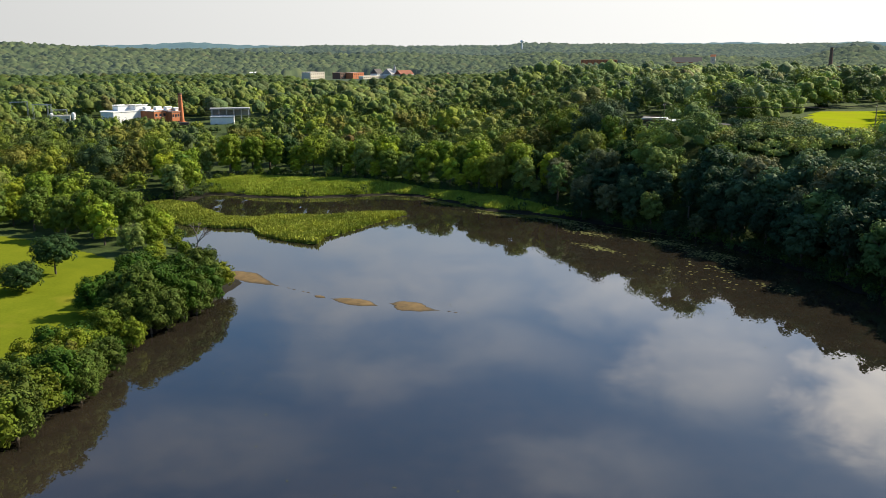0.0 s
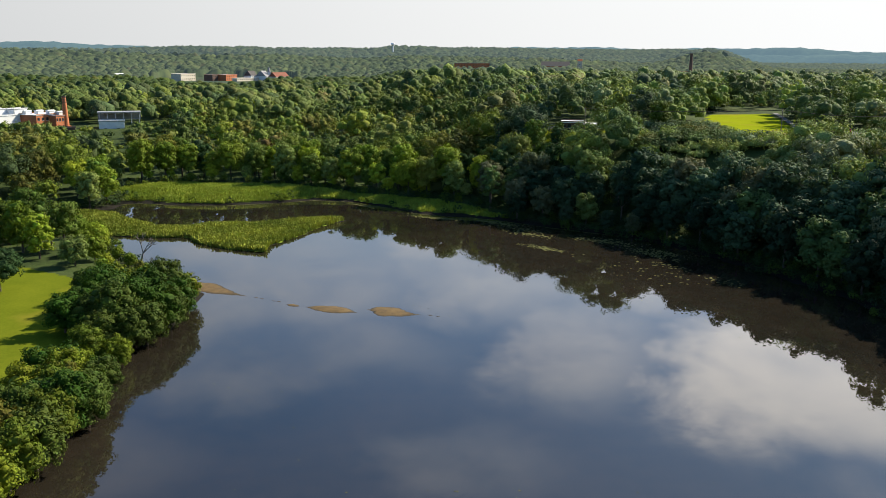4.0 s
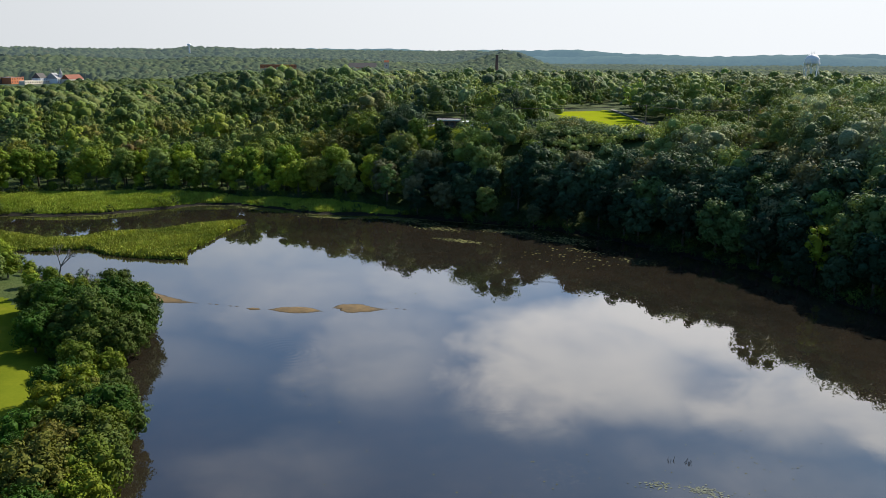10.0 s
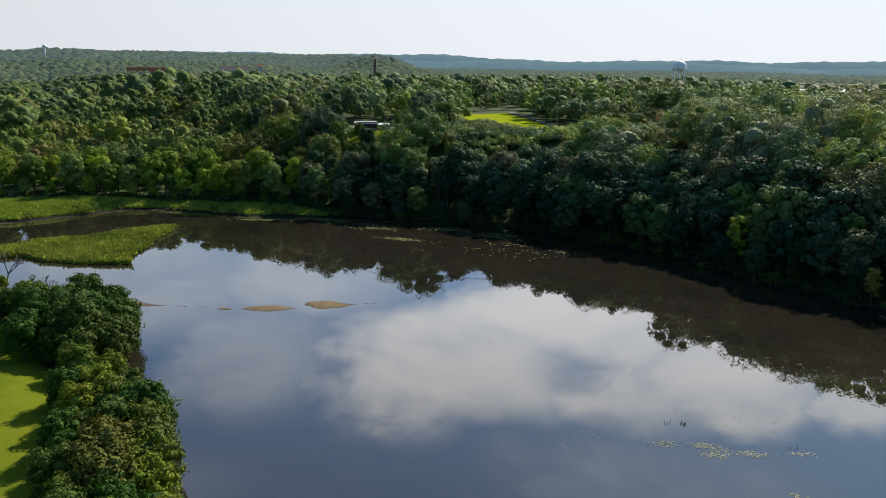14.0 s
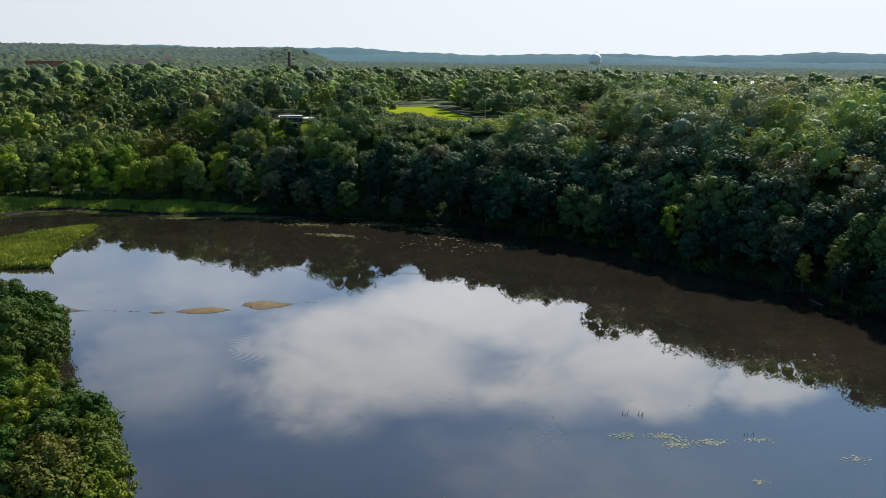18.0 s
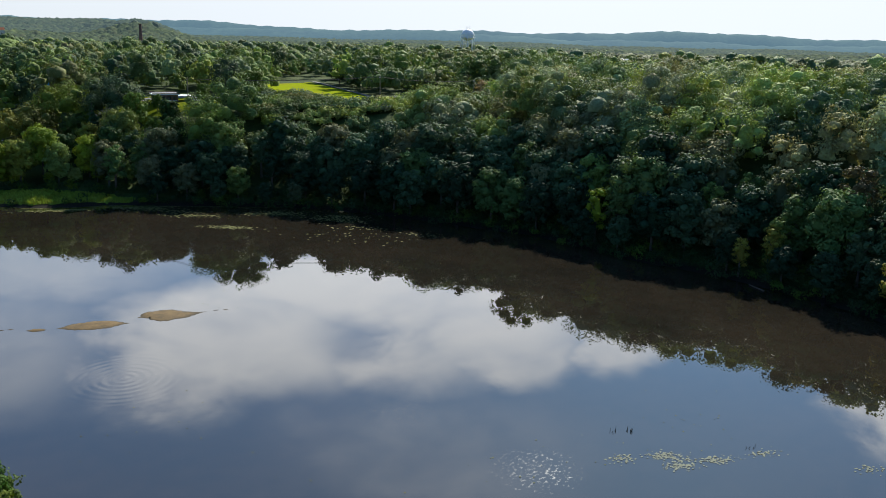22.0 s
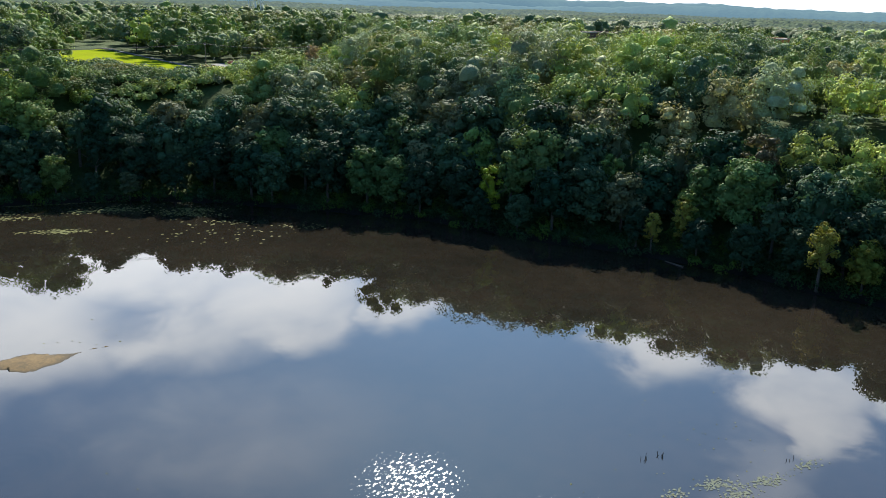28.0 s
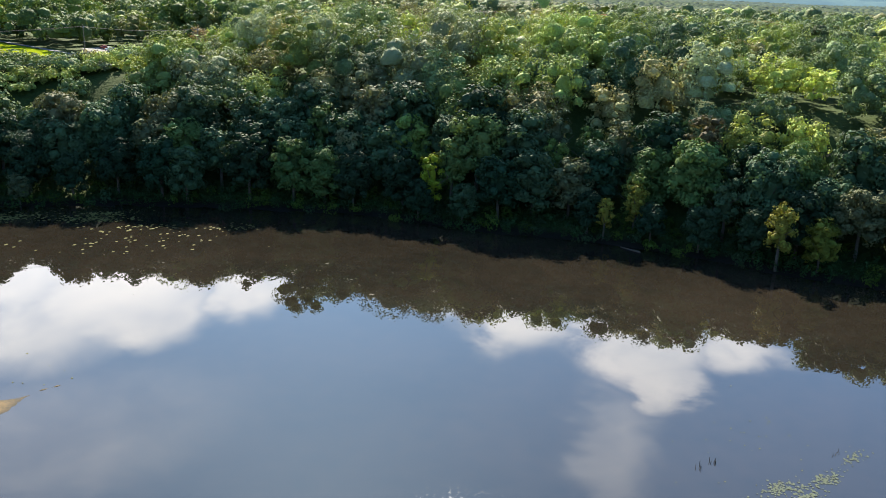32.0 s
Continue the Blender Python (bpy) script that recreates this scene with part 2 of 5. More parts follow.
def far_woods_material(name, haze_glow):
    """Far canopy a mile off, its summer haze painted in as a blue glow."""
    m, n = material(name)
    base = n.add("ShaderNodeAttribute", attribute_name="tint").outputs["Color"]
    p = n.add("ShaderNodeNewGeometry").outputs["Position"]
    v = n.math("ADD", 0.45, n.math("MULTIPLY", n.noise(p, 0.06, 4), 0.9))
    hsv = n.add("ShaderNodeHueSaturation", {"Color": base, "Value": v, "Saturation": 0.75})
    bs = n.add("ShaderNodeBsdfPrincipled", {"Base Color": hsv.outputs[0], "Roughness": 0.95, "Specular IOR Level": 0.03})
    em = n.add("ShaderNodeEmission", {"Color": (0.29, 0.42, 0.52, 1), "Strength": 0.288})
    mx = n.add("ShaderNodeMixShader", {0: haze_glow, 1: bs.outputs[0], 2: em.outputs[0]})
    finish(n, mx.outputs[0])
    return m


WAVE, RIPPLE = 0.004, 0.8
LEAF = leaf_material("tree_leaves", True)
WOODS = leaf_material("woodland_leaves", False)
BARK = surface("bark", (0.06, 0.048, 0.036), (0.13, 0.105, 0.08), 2.5, 0.95, bump=0.6)
DEADWOOD = surface("dead_wood", (0.09, 0.08, 0.07), (0.20, 0.18, 0.16), 3, 0.9, bump=0.4)
GROUND = ground_material()
LAWN = grass_material("mown_lawn", (0.085, 0.112, 0.009), (0.140, 0.158, 0.013))
FIELD = grass_material("sports_turf", (0.18, 0.225, 0.010), (0.25, 0.285, 0.014))
MARSH = grass_material("marsh_turf", (0.11, 0.17, 0.022), (0.21, 0.27, 0.040))
SAND = sand_material()
MUD = surface("dark_mud", (0.045, 0.035, 0.024), (0.10, 0.078, 0.05), 0.6, 0.7, bump=0.4)
ASPHALT = surface("asphalt", (0.14, 0.135, 0.13), (0.21, 0.20, 0.19), 0.3, 0.9)
CLAY = surface("infield_clay", (0.36, 0.24, 0.15), (0.46, 0.32, 0.21), 0.3, 0.95)
BRICK = surface("red_brick", (0.42, 0.13, 0.055), (0.54, 0.20, 0.09), 0.8, 0.9)
DARK_BRICK = surface("dark_brick", (0.10, 0.065, 0.05), (0.16, 0.10, 0.08), 0.8, 0.9)
TILE = surface("red_roof_tiles", (0.17, 0.062, 0.040), (0.25, 0.095, 0.06), 0.8, 0.9)
WHITE = surface("white_paint", (0.70, 0.70, 0.69), (0.80, 0.80, 0.79), 0.4, 0.6)
CREAM = surface("cream_render", (0.52, 0.46, 0.37), (0.62, 0.56, 0.46), 0.4, 0.8)
GREY_ROOF = surface("grey_roofing", (0.22, 0.225, 0.23), (0.33, 0.335, 0.34), 0.4, 0.7)
DARK_ROOF = surface("dark_shingles", (0.055, 0.05, 0.05), (0.10, 0.09, 0.085), 1.0, 0.85)
STEEL = surface("galvanised_steel", (0.36, 0.38, 0.40), (0.48, 0.50, 0.52), 1.5, 0.5, metal=0.6)
WOOD = surface("weathered_pole_wood", (0.16, 0.125, 0.09), (0.25, 0.20, 0.15), 2.0, 0.9)
WINDOW = surface("dark_window_glass", (0.02, 0.025, 0.03), (0.04, 0.045, 0.05), 0.5, 0.12, bump=0.02, spec=0.6)
RUBBER = surface("black_rubber", (0.015, 0.015, 0.015), (0.03, 0.03, 0.03), 2, 0.8)
BLUE = surface("bright_blue_pool", (0.03, 0.30, 0.62), (0.06, 0.42, 0.75), 0.5, 0.4)
PAD = surface("lily_pad", (0.055, 0.066, 0.018), (0.13, 0.13, 0.036), 0.7, 0.8, bump=0.1, spec=0.1)
ALGAE = surface("floating_weed", (0.035, 0.048, 0.028), (0.075, 0.095, 0.05), 1.2, 0.7, bump=0.4)
WATER = water_material()
HILLS = hill_material()
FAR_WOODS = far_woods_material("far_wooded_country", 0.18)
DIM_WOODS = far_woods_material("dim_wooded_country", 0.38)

# ---- plan of lake and land ----
LAKE = [(90, -160), (84, 0), (80, 70), (80, 105), (83, 130), (86, 153), (83, 169), (81, 182), (81, 196), (80, 215), (75, 231),
        (71, 241), (67, 252), (60, 270), (45, 292), (20, 311), (3, 325), (-19, 334), (-33, 350), (-46, 362), (-61, 365), (-78, 359),
        (-95, 354), (-112, 355), (-125, 361), (-134, 358), (-134, 348), (-147, 342), (-160, 338), (-172, 346), (-176, 338), (-158, 326), (-146, 316),
        (-131, 296), (-116, 287), (-103, 264), (-90, 249), (-82, 238), (-76, 230), (-77.5, 208), (-82, 190), (-83.5, 176), (-80, 155), (-82.5, 136),
        (-86.5, 90), (-92, 0), (-110, -160)]
ISLAND = [(-150, 337), (-133, 313), (-119, 299), (-105, 295), (-95, 296), (-90, 287), (-80, 279), (-70, 274.5), (-67, 274.5), (-67, 283), (-63, 290), (-58, 299),
          (-54, 311), (-46, 322), (-51, 327), (-66, 322), (-77, 317), (-90, 316), (-98, 311), (-108, 312), (-119, 323), (-130, 336), (-141, 343)]


def poly_sd(poly, x, y):
    """Signed distance to a polygon, negative inside."""
    x, y = np.asarray(x, float), np.asarray(y, float)
    best, inside = np.full(x.shape, 1e18), np.zeros(x.shape, bool)
    for (ax, ay), (bx, by) in zip(poly, poly[1:] + poly[:1]):
        ex, ey = bx - ax, by - ay
        t = np.clip(((x - ax) * ex + (y - ay) * ey) / (ex * ex + ey * ey), 0, 1)
        best = np.minimum(best, (x - ax - t * ex) ** 2 + (y - ay - t * ey) ** 2)
        c = (ay > y) != (by > y)
        with np.errstate(divide="ignore", invalid="ignore"):
            xi = ax + (y - ay) * ex / (ey if ey else 1e-9)
        inside ^= c & (x < xi)
    d = np.sqrt(best)
    return np.where(inside, -d, d)


def step(a, b, v):
    t = np.clip((v - a) / (b - a), 0, 1)
    return t * t * (3 - 2 * t)


def wob(x, y, s, k):
    """A cheap smooth wobble in -1..1."""
    return (np.sin(x / s + k) * np.cos(y / s * 1.13 - k * 1.7) + np.sin((x + y) / s * 0.61 + 2.3 * k) * 0.6 + np.sin((x - 1.7 * y) / s * 1.9 + k * 5) * 0.35) / 1.7


def shore(x, y):
    x, y = np.asarray(x, float), np.asarray(y, float)
    lake = poly_sd(LAKE, x, y) + wob(x, y, 4.0, 1.0) * 0.8
    isle = poly_sd(ISLAND, x, y) + wob(x, y, 3.0, 2.0) * 0.7
    return np.where(isle < 0, -isle, np.minimum(np.abs(lake), np.abs(isle)) * np.sign(lake)), isle


def height(x, y):
    x, y = np.asarray(x, float), np.asarray(y, float)
    d, isle = shore(x, y)
    r = np.hypot(x + 60, y - 60)
    az = np.degrees(np.arctan2(x + 60, y - 60))
    east = step(-25, 55, x + np.clip(y - 380, 0, 400) * 0.12)
    bank = 0.3 + 0.10 * np.clip(d, 0, 8)
    z = bank + east * 25.5 * step(2, 62, d) + (1 - east) * (7.5 * step(25, 200, d) * step(200, 330, y) + 1.8 * step(2, 16, d))
    z = z + wob(x, y, 60, 0.5) * 1.2 * step(20, 80, d)
    z = z - east * 9 * step(700, 1500, r)
    z = z + 6 * step(700, 1800, r) * wob(x, y, 260, 1.3)
    # wooded ridges
    left = (1 - step(19, 25, az)) * step(-70, -45, az)
    ridge = np.exp(-((r - (2450 + 12 * az)) / 480) ** 2)
    z = z + left * ridge * (46 - 0.08 * (az + 30) + 6 * wob(x, y, 240, 3) + 4 * wob(x, y, 90, 4))
    small = np.exp(-((r - 2150) / 260) ** 2) * np.exp(-((az - 22) / 2.6) ** 2)
    z = z + small * 40
    z = np.where(isle < 0, 0.12 + np.clip(-isle, 0, 4) * 0.06, z)
    return np.where(d < 0, np.maximum(-1.6, d * 0.35), z)


def mesh_of(name, v, f, mats=(), smooth=False, tint=None):
    me = bpy.data.meshes.new(name)
    v = np.asarray(v, np.float32)
    f = np.asarray(f, np.int32)
    k = f.shape[1]
    me.vertices.add(len(v))
    me.vertices.foreach_set("co", v.ravel())
    me.loops.add(f.size)
    me.loops.foreach_set("vertex_index", f.ravel())
    me.polygons.add(len(f))
    me.polygons.foreach_set("loop_start", np.arange(0, f.size, k, dtype=np.int32))
    me.polygons.foreach_set("loop_total", np.full(len(f), k, np.int32))
    me.polygons.foreach_set("use_smooth", np.full(len(f), smooth))
    for m in mats:
        me.materials.append(m)
    if tint is not None:
        a = me.attributes.new("tint", "FLOAT_COLOR", "POINT")
        a.data.foreach_set("color", np.column_stack([tint, np.ones(len(v))]).astype(np.float32).ravel())
    me.update(calc_edges=True)
    return me


def grid_faces(nx, ny):
    i, j = np.meshgrid(np.arange(nx - 1), np.arange(ny - 1), indexing="ij")
    a = (i * ny + j).ravel()
    return np.column_stack([a, a + ny, a + ny + 1, a + 1])


def spread(lo, hi, stepm, reach, growth=1.09):
    core = list(np.arange(lo, hi + 0.1, stepm))
    s, a, b = stepm, [], []
    x = core[-1]
    while x < reach:
        s *= growth
        x += s
        b.append(x)
    s, x = stepm, core[0]
    while x > -reach:
        s *= growth
        x -= s
        a.append(x)
    return np.array(a[::-1] + core + b)


def part(name, bm, mat, parent=None, label=""):
    """One mesh object from a bmesh, under a thing or a part."""
    me = bpy.data.meshes.new(name)
    bm.to_mesh(me)
    bm.free()
    me.materials.append(mat)
    ob = new(name, me)
    ob.parent = parent
    return tagged(ob, label)


def thing(name, m, label, category, group=""):
    ob = new(name)
    ob.empty_display_size = 0.5
    ob.matrix_basis = m
    return tagged(ob, label, category, group)


def box(sx, sy, sz, at=(0, 0, 0), bevel=0.0, taper=1.0):
    """A box standing on at."""
    bm = bmesh.new()
    bmesh.ops.create_cube(bm, size=1)
    for v in bm.verts:
        k = taper if v.co.z > 0 else 1
        v.co = Vector((v.co.x * sx * k + at[0], v.co.y * sy * k + at[1], (v.co.z + 0.5) * sz + at[2]))
    if bevel:
        bmesh.ops.bevel(bm, geom=bm.edges[:], offset=bevel, segments=1, affect="EDGES")
    return bm


def tube(r0, r1, a, b, sides=8):
    """A tapered round bar from a to b."""
    bm = bmesh.new()
    a, b = Vector(a), Vector(b)
    bmesh.ops.create_cone(bm, cap_ends=True, segments=sides, radius1=r0, radius2=r1, depth=(b - a).length)
    bm.transform(Matrix.Translation((a + b) / 2) @ (b - a).to_track_quat("Z", "Y").to_matrix().to_4x4())
    return bm


def joined(*bms):
    me = bpy.data.meshes.new("scratch")
    out = bmesh.new()
    for b in bms:
        b.to_mesh(me)
        b.free()
        out.from_mesh(me)
    bpy.data.meshes.remove(me)
    return out


# ---- ground, water, distance ----
gx, gy = spread(-190, 180, 4.0, 4700), spread(90, 480, 4.0, 4700)
X, Y = np.meshgrid(gx, gy, indexing="ij")
Z = height(X, Y)
tagged(new("ground", mesh_of("ground", np.column_stack([X.ravel(), Y.ravel(), Z.ravel()]), grid_faces(len(gx), len(gy)), [GROUND], True)),
       "dark green undergrowth and soil under the woods round the lake", "ground", kind="structure")
wx, wy = np.linspace(-230, 130, 10), np.linspace(-220, 420, 14)
WX, WY = np.meshgrid(wx, wy, indexing="ij")
tagged(new("water", mesh_of("water", np.column_stack([WX.ravel(), WY.ravel(), np.zeros(WX.size)]), grid_faces(10, 14), [WATER], True)),
       "calm brown lake water that mirrors trees and clouds", "lake", kind="structure")


def draped(name, poly, mat, lift, cell, label, category, kind="structure", ragged=0.5):
    """A sheet that follows the ground inside a polygon."""
    xs, ys = [p[0] for p in poly], [p[1] for p in poly]
    ax, ay = np.arange(min(xs) - cell, max(xs) + cell, cell), np.arange(min(ys) - cell, max(ys) + cell, cell)
    A, B = np.meshgrid(ax, ay, indexing="ij")
    sd = poly_sd(poly, A, B) + wob(A, B, cell * 1.5, 1.0) * ragged
    zz = height(A, B) + lift
    f = grid_faces(len(ax), len(ay))
    keep = (sd.ravel()[f] < 0).sum(1) >= 3
    f = f[keep]
    used, inv = np.unique(f, return_inverse=True)
    v = np.column_stack([A.ravel(), B.ravel(), zz.ravel()])[used]
    return tagged(new(name, mesh_of(name, v, inv.reshape(f.shape), [mat], True)), label, category, kind=kind)


LAWN_POLY = [(-91, -140), (-89, 60), (-86, 140), (-86, 165), (-90, 180), (-93, 192), (-97, 212), (-107, 234), (-128, 249), (-144, 258), (-160, 264), (-200, 262), (-230, 200), (-230, -140)]
FIELD_POLY = [(98, 374), (108, 366), (107, 336), (116, 326), (128, 344), (140, 372), (150, 396), (172, 470), (138, 468), (112, 412)]
LOT_POLY = [(126, 312), (142, 328), (160, 352), (168, 372), (158, 378), (140, 356), (122, 326)]
YARD_POLY = [(30, 364), (62, 360), (72, 378), (66, 400), (40, 408), (28, 392)]
draped("lawn", LAWN_POLY, LAWN, 0.05, 1.2, "sunlit mown lawn with dry patches beside the lake", "lawn")
draped("sports_field", FIELD_POLY, FIELD, 0.06, 4.0, "bright green mown playing field in the park", "playing field")
draped("yard_lawn", YARD_POLY, LAWN, 0.06, 3.0, "mown yard beside the low house on the bluff", "lawn")
draped("parking_lot", LOT_POLY, ASPHALT, 0.08, 2.5, "pale grey asphalt parking lot in the park", "parking lot")
# marsh turf behind the north shore
MARSH_POLY = [(-133, 362), (-125, 363), (-112, 357), (-95, 356), (-78, 361), (-61, 367), (-46, 364), (-33, 352), (-19, 336), (-2, 329.5), (7, 323.5),
              (10, 326), (2, 335), (-12, 347), (-32, 363), (-56, 376), (-86, 390), (-126, 394), (-142, 380)]
draped("marsh", MARSH_POLY, MARSH, 0.05, 2.5, "green marsh grass along the north shore", "marsh")
draped("marsh_island", ISLAND, MARSH, 0.05, 2.0, "low green reed island in the lake", "marsh")

# far ridges
for i, (rad, base, amp, seed) in enumerate(((3900, 56, 20, 2.0), (4450, 80, 22, 5.0))):
    aa = np.radians(np.arange(-60 if i else 16, 150, 0.25))
    rows = []
    for k in range(7):
        rr = rad + (k - 3) * 70
        prof = math.cos((k - 3) / 3 * math.pi / 2) ** 0.8 if abs(k - 3) < 3 else 0.0
        zt = (base + amp * (np.sin(aa * 9 + seed) * 0.5 + np.sin(aa * 23 + seed * 2) * 0.3 + np.sin(aa * 61 + seed) * 0.14) + np.sin(aa * 410) * 1.2 + np.sin(aa * 287 + 1) * 1.5) * prof - 12 * (1 - prof)
        rows.append(np.column_stack([-60 + rr * np.sin(aa), 60 + rr * np.cos(aa), zt]))
    v = np.array(rows).reshape(-1, 3)
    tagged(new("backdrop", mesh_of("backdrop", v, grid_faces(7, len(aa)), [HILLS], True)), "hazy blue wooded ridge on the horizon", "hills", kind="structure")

# ---- trees ----
GREENS = {"oak": (0.088, 0.135, 0.022), "maple": (0.140, 0.195, 0.020), "lime": (0.230, 0.285, 0.024), "willow": (0.180, 0.222, 0.055),
          "dark": (0.040, 0.080, 0.024), "olive": (0.170, 0.172, 0.028), "rust": (0.165, 0.120, 0.038), "gold": (0.235, 0.215, 0.036),
          "silver": (0.240, 0.270, 0.185), "blue": (0.050, 0.086, 0.036), "deep": (0.050, 0.112, 0.012)}

ICO = bmesh.new()
bmesh.ops.create_icosphere(ICO, subdivisions=1, radius=1)
ICO_V = np.array([v.co[:] for v in ICO.verts])
ICO_F = np.array([[v.index for v in f.verts] for f in ICO.faces])
ICO.free()
ICO = bmesh.new()
bmesh.ops.create_icosphere(ICO, subdivisions=2, radius=1)
ICO2_V = np.array([v.co[:] for v in ICO.verts])
ICO2_F = np.array([[v.index for v in f.verts] for f in ICO.faces])
ICO.free()


def leaf_quads(rng, lobes, per_m2, size, droop=0.0, jitter=0.32, tufts=14, low=-0.75):
    """Leafy twigs gathered in tufts on the outside of overlapping lobes: kite-shaped, each an island of its own."""
    L = np.array(lobes, float)
    m = len(L)
    d = rng.normal(size=(m, tufts, 3))
    d /= np.linalg.norm(d, axis=2)[..., None]
    rad = L[:, [3, 3, 4]]
    tc = L[:, None, :3] + d * rad[:, None] * rng.uniform(0.60, 0.86, (m, tufts, 1))
    rt = L[:, 3, None] * rng.uniform(0.32, 0.60, (m, tufts))
    inside = np.zeros((m, tufts), bool)
    for j, o in enumerate(L):
        q = (tc - o[:3]) / o[[3, 3, 4]]
        w = (q * q).sum(2) < 0.55
        w[j] = False
        inside |= w
    ok = ~inside & (d[..., 2] > low)
    tc, rt, d = tc[ok], rt[ok], d[ok]
    idx = np.repeat(np.arange(len(rt)), np.maximum(3, (per_m2 * 5.0 * rt * rt).astype(int)))
    n = len(idx)
    u = rng.normal(size=(n, 3)) + d[idx] * 0.9
    u /= np.linalg.norm(u, axis=1)[:, None] + 1e-6
    far = np.where(rng.random(n) < 0.07, rng.uniform(1.15, 1.6, n), rng.uniform(0.78, 1.12, n))
    p = tc[idx] + u * (rt[idx] * far)[:, None] * np.array([1, 1, 0.82])
    nrm = u * 0.75 + d[idx] * 0.5 + rng.normal(scale=jitter, size=(n, 3)) + np.array([0, 0, 0.2])
    nrm /= np.linalg.norm(nrm, axis=1)[:, None]
    t = np.cross(nrm, rng.normal(size=(n, 3)))
    t[:, 2] -= droop
    t /= np.linalg.norm(t, axis=1)[:, None]
    b = np.cross(nrm, t)
    s = (size * rng.uniform(0.5, 1.3, n))[:, None]
    fold = nrm * s * rng.uniform(-0.25, 0.1, n)[:, None]
    k = 1 + droop
    q = np.stack([p - t * s * 0.55 * k, p + b * s * 0.42 + fold, p + t * s * 0.65 * k, p - b * s * 0.42 + fold], 1)
    return q.reshape(-1, 3), np.arange(n * 4).reshape(-1, 4)


def crown_mesh(name, rng, lobes, per_m2, size, droop=0.0, core=0.60):
    v, f = leaf_quads(rng, lobes, per_m2, size, droop)
    vs, tri = [v], [f[:, [0, 1, 2]], f[:, [0, 2, 3]]]
    off = len(v)
    for c in lobes:
        cv = ICO2_V * (1 + rng.uniform(-0.13, 0.10, len(ICO2_V)))[:, None] * np.array([c[3], c[3], c[4]]) * core + np.array(c[:3])
        vs.append(cv)
        tri.append(ICO2_F + off)
        off += len(cv)
    return mesh_of(name, np.concatenate(vs), np.concatenate(tri), [LEAF])


def lobes_round(rng, h, r, base, n=13):
    """Lobes of a broad crown from base to h, r wide."""
    zc, rz = (h + base) / 2, (h - base) / 2
    out = [(0, 0, zc, r * 0.70, rz * 0.78)]
    for i in range(n):
        a = i * 2.399 + rng.uniform(-0.3, 0.3)
        u = -0.62 + 1.5 * (i + 0.5) / n + rng.uniform(-0.08, 0.08)
        k = math.sqrt(max(0.05, 1 - min(1, u * u)))
        s = r * rng.uniform(0.30, 0.54)
        out.append((math.cos(a) * k * (r - s * 0.7), math.sin(a) * k * (r - s * 0.7), zc + u * (rz - s * 0.5), s, s * rng.uniform(0.75, 1.0)))
    return out


def lobes_cone(rng, h, r, base):
    out = []
    for i in range(11):
        u = i / 10
        rr = r * (1 - u) ** 0.8 + 0.25
        for k in range(3 if u < 0.6 else 1):
            a = rng.uniform(0, 6.28)
            o = rr * 0.45 if u < 0.6 else 0
            out.append((math.cos(a) * o, math.sin(a) * o, base + u * (h - base) * 0.96, rr * 0.66, rr * 0.42 + 0.3))
    return out


def trunk_bm(rng, h, r, limbs=5, lean=0.0):
    """A tapered, slightly crooked trunk with limbs that reach into the crown."""
    bits = [tube(r, r * 0.7, (0, 0, -0.6), (lean, 0, h * 0.4), 9), tube(r * 0.7, r * 0.25, (lean, 0, h * 0.4), (lean + rng.uniform(-.4, .4), rng.uniform(-.4, .4), h * 0.82), 7)]
    for i in range(limbs):
        a = i * 2.4 + rng.uniform(0, 1)
        z0 = h * rng.uniform(0.30, 0.55)
        L = h * rng.uniform(0.18, 0.30)
        bits.append(tube(r * 0.38, r * 0.10, (lean * 0.8, 0, z0), (lean + math.cos(a) * L, math.sin(a) * L, z0 + L * 0.8), 6))
    return joined(*bits)


PROTO = {}


def upper(v, f):
    """The part of a ball that the sky sees."""
    keep = f[v[f].mean(1)[:, 2] > -0.45]
    used, inv = np.unique(keep, return_inverse=True)
    return v[used], inv.reshape(keep.shape)


LUMP_V, LUMP_F = upper(ICO2_V, ICO2_F)
SMALL_V, SMALL_F = upper(ICO_V, ICO_F)


def tree_proto(kind, h, r, base, seed, per_m2, size, name="tree", n=13, droop=0.0, cone=False, limbs=5):
    rng = np.random.default_rng(seed)
    lobes = lobes_cone(rng, h, r, base) if cone else lobes_round(rng, h, r, base, n)
    PROTO.setdefault(kind, []).append((name, crown_mesh(name + "_crown", rng, lobes, per_m2, size, droop), trunk_bm(rng, h, 0.10 + h * 0.017, limbs)))


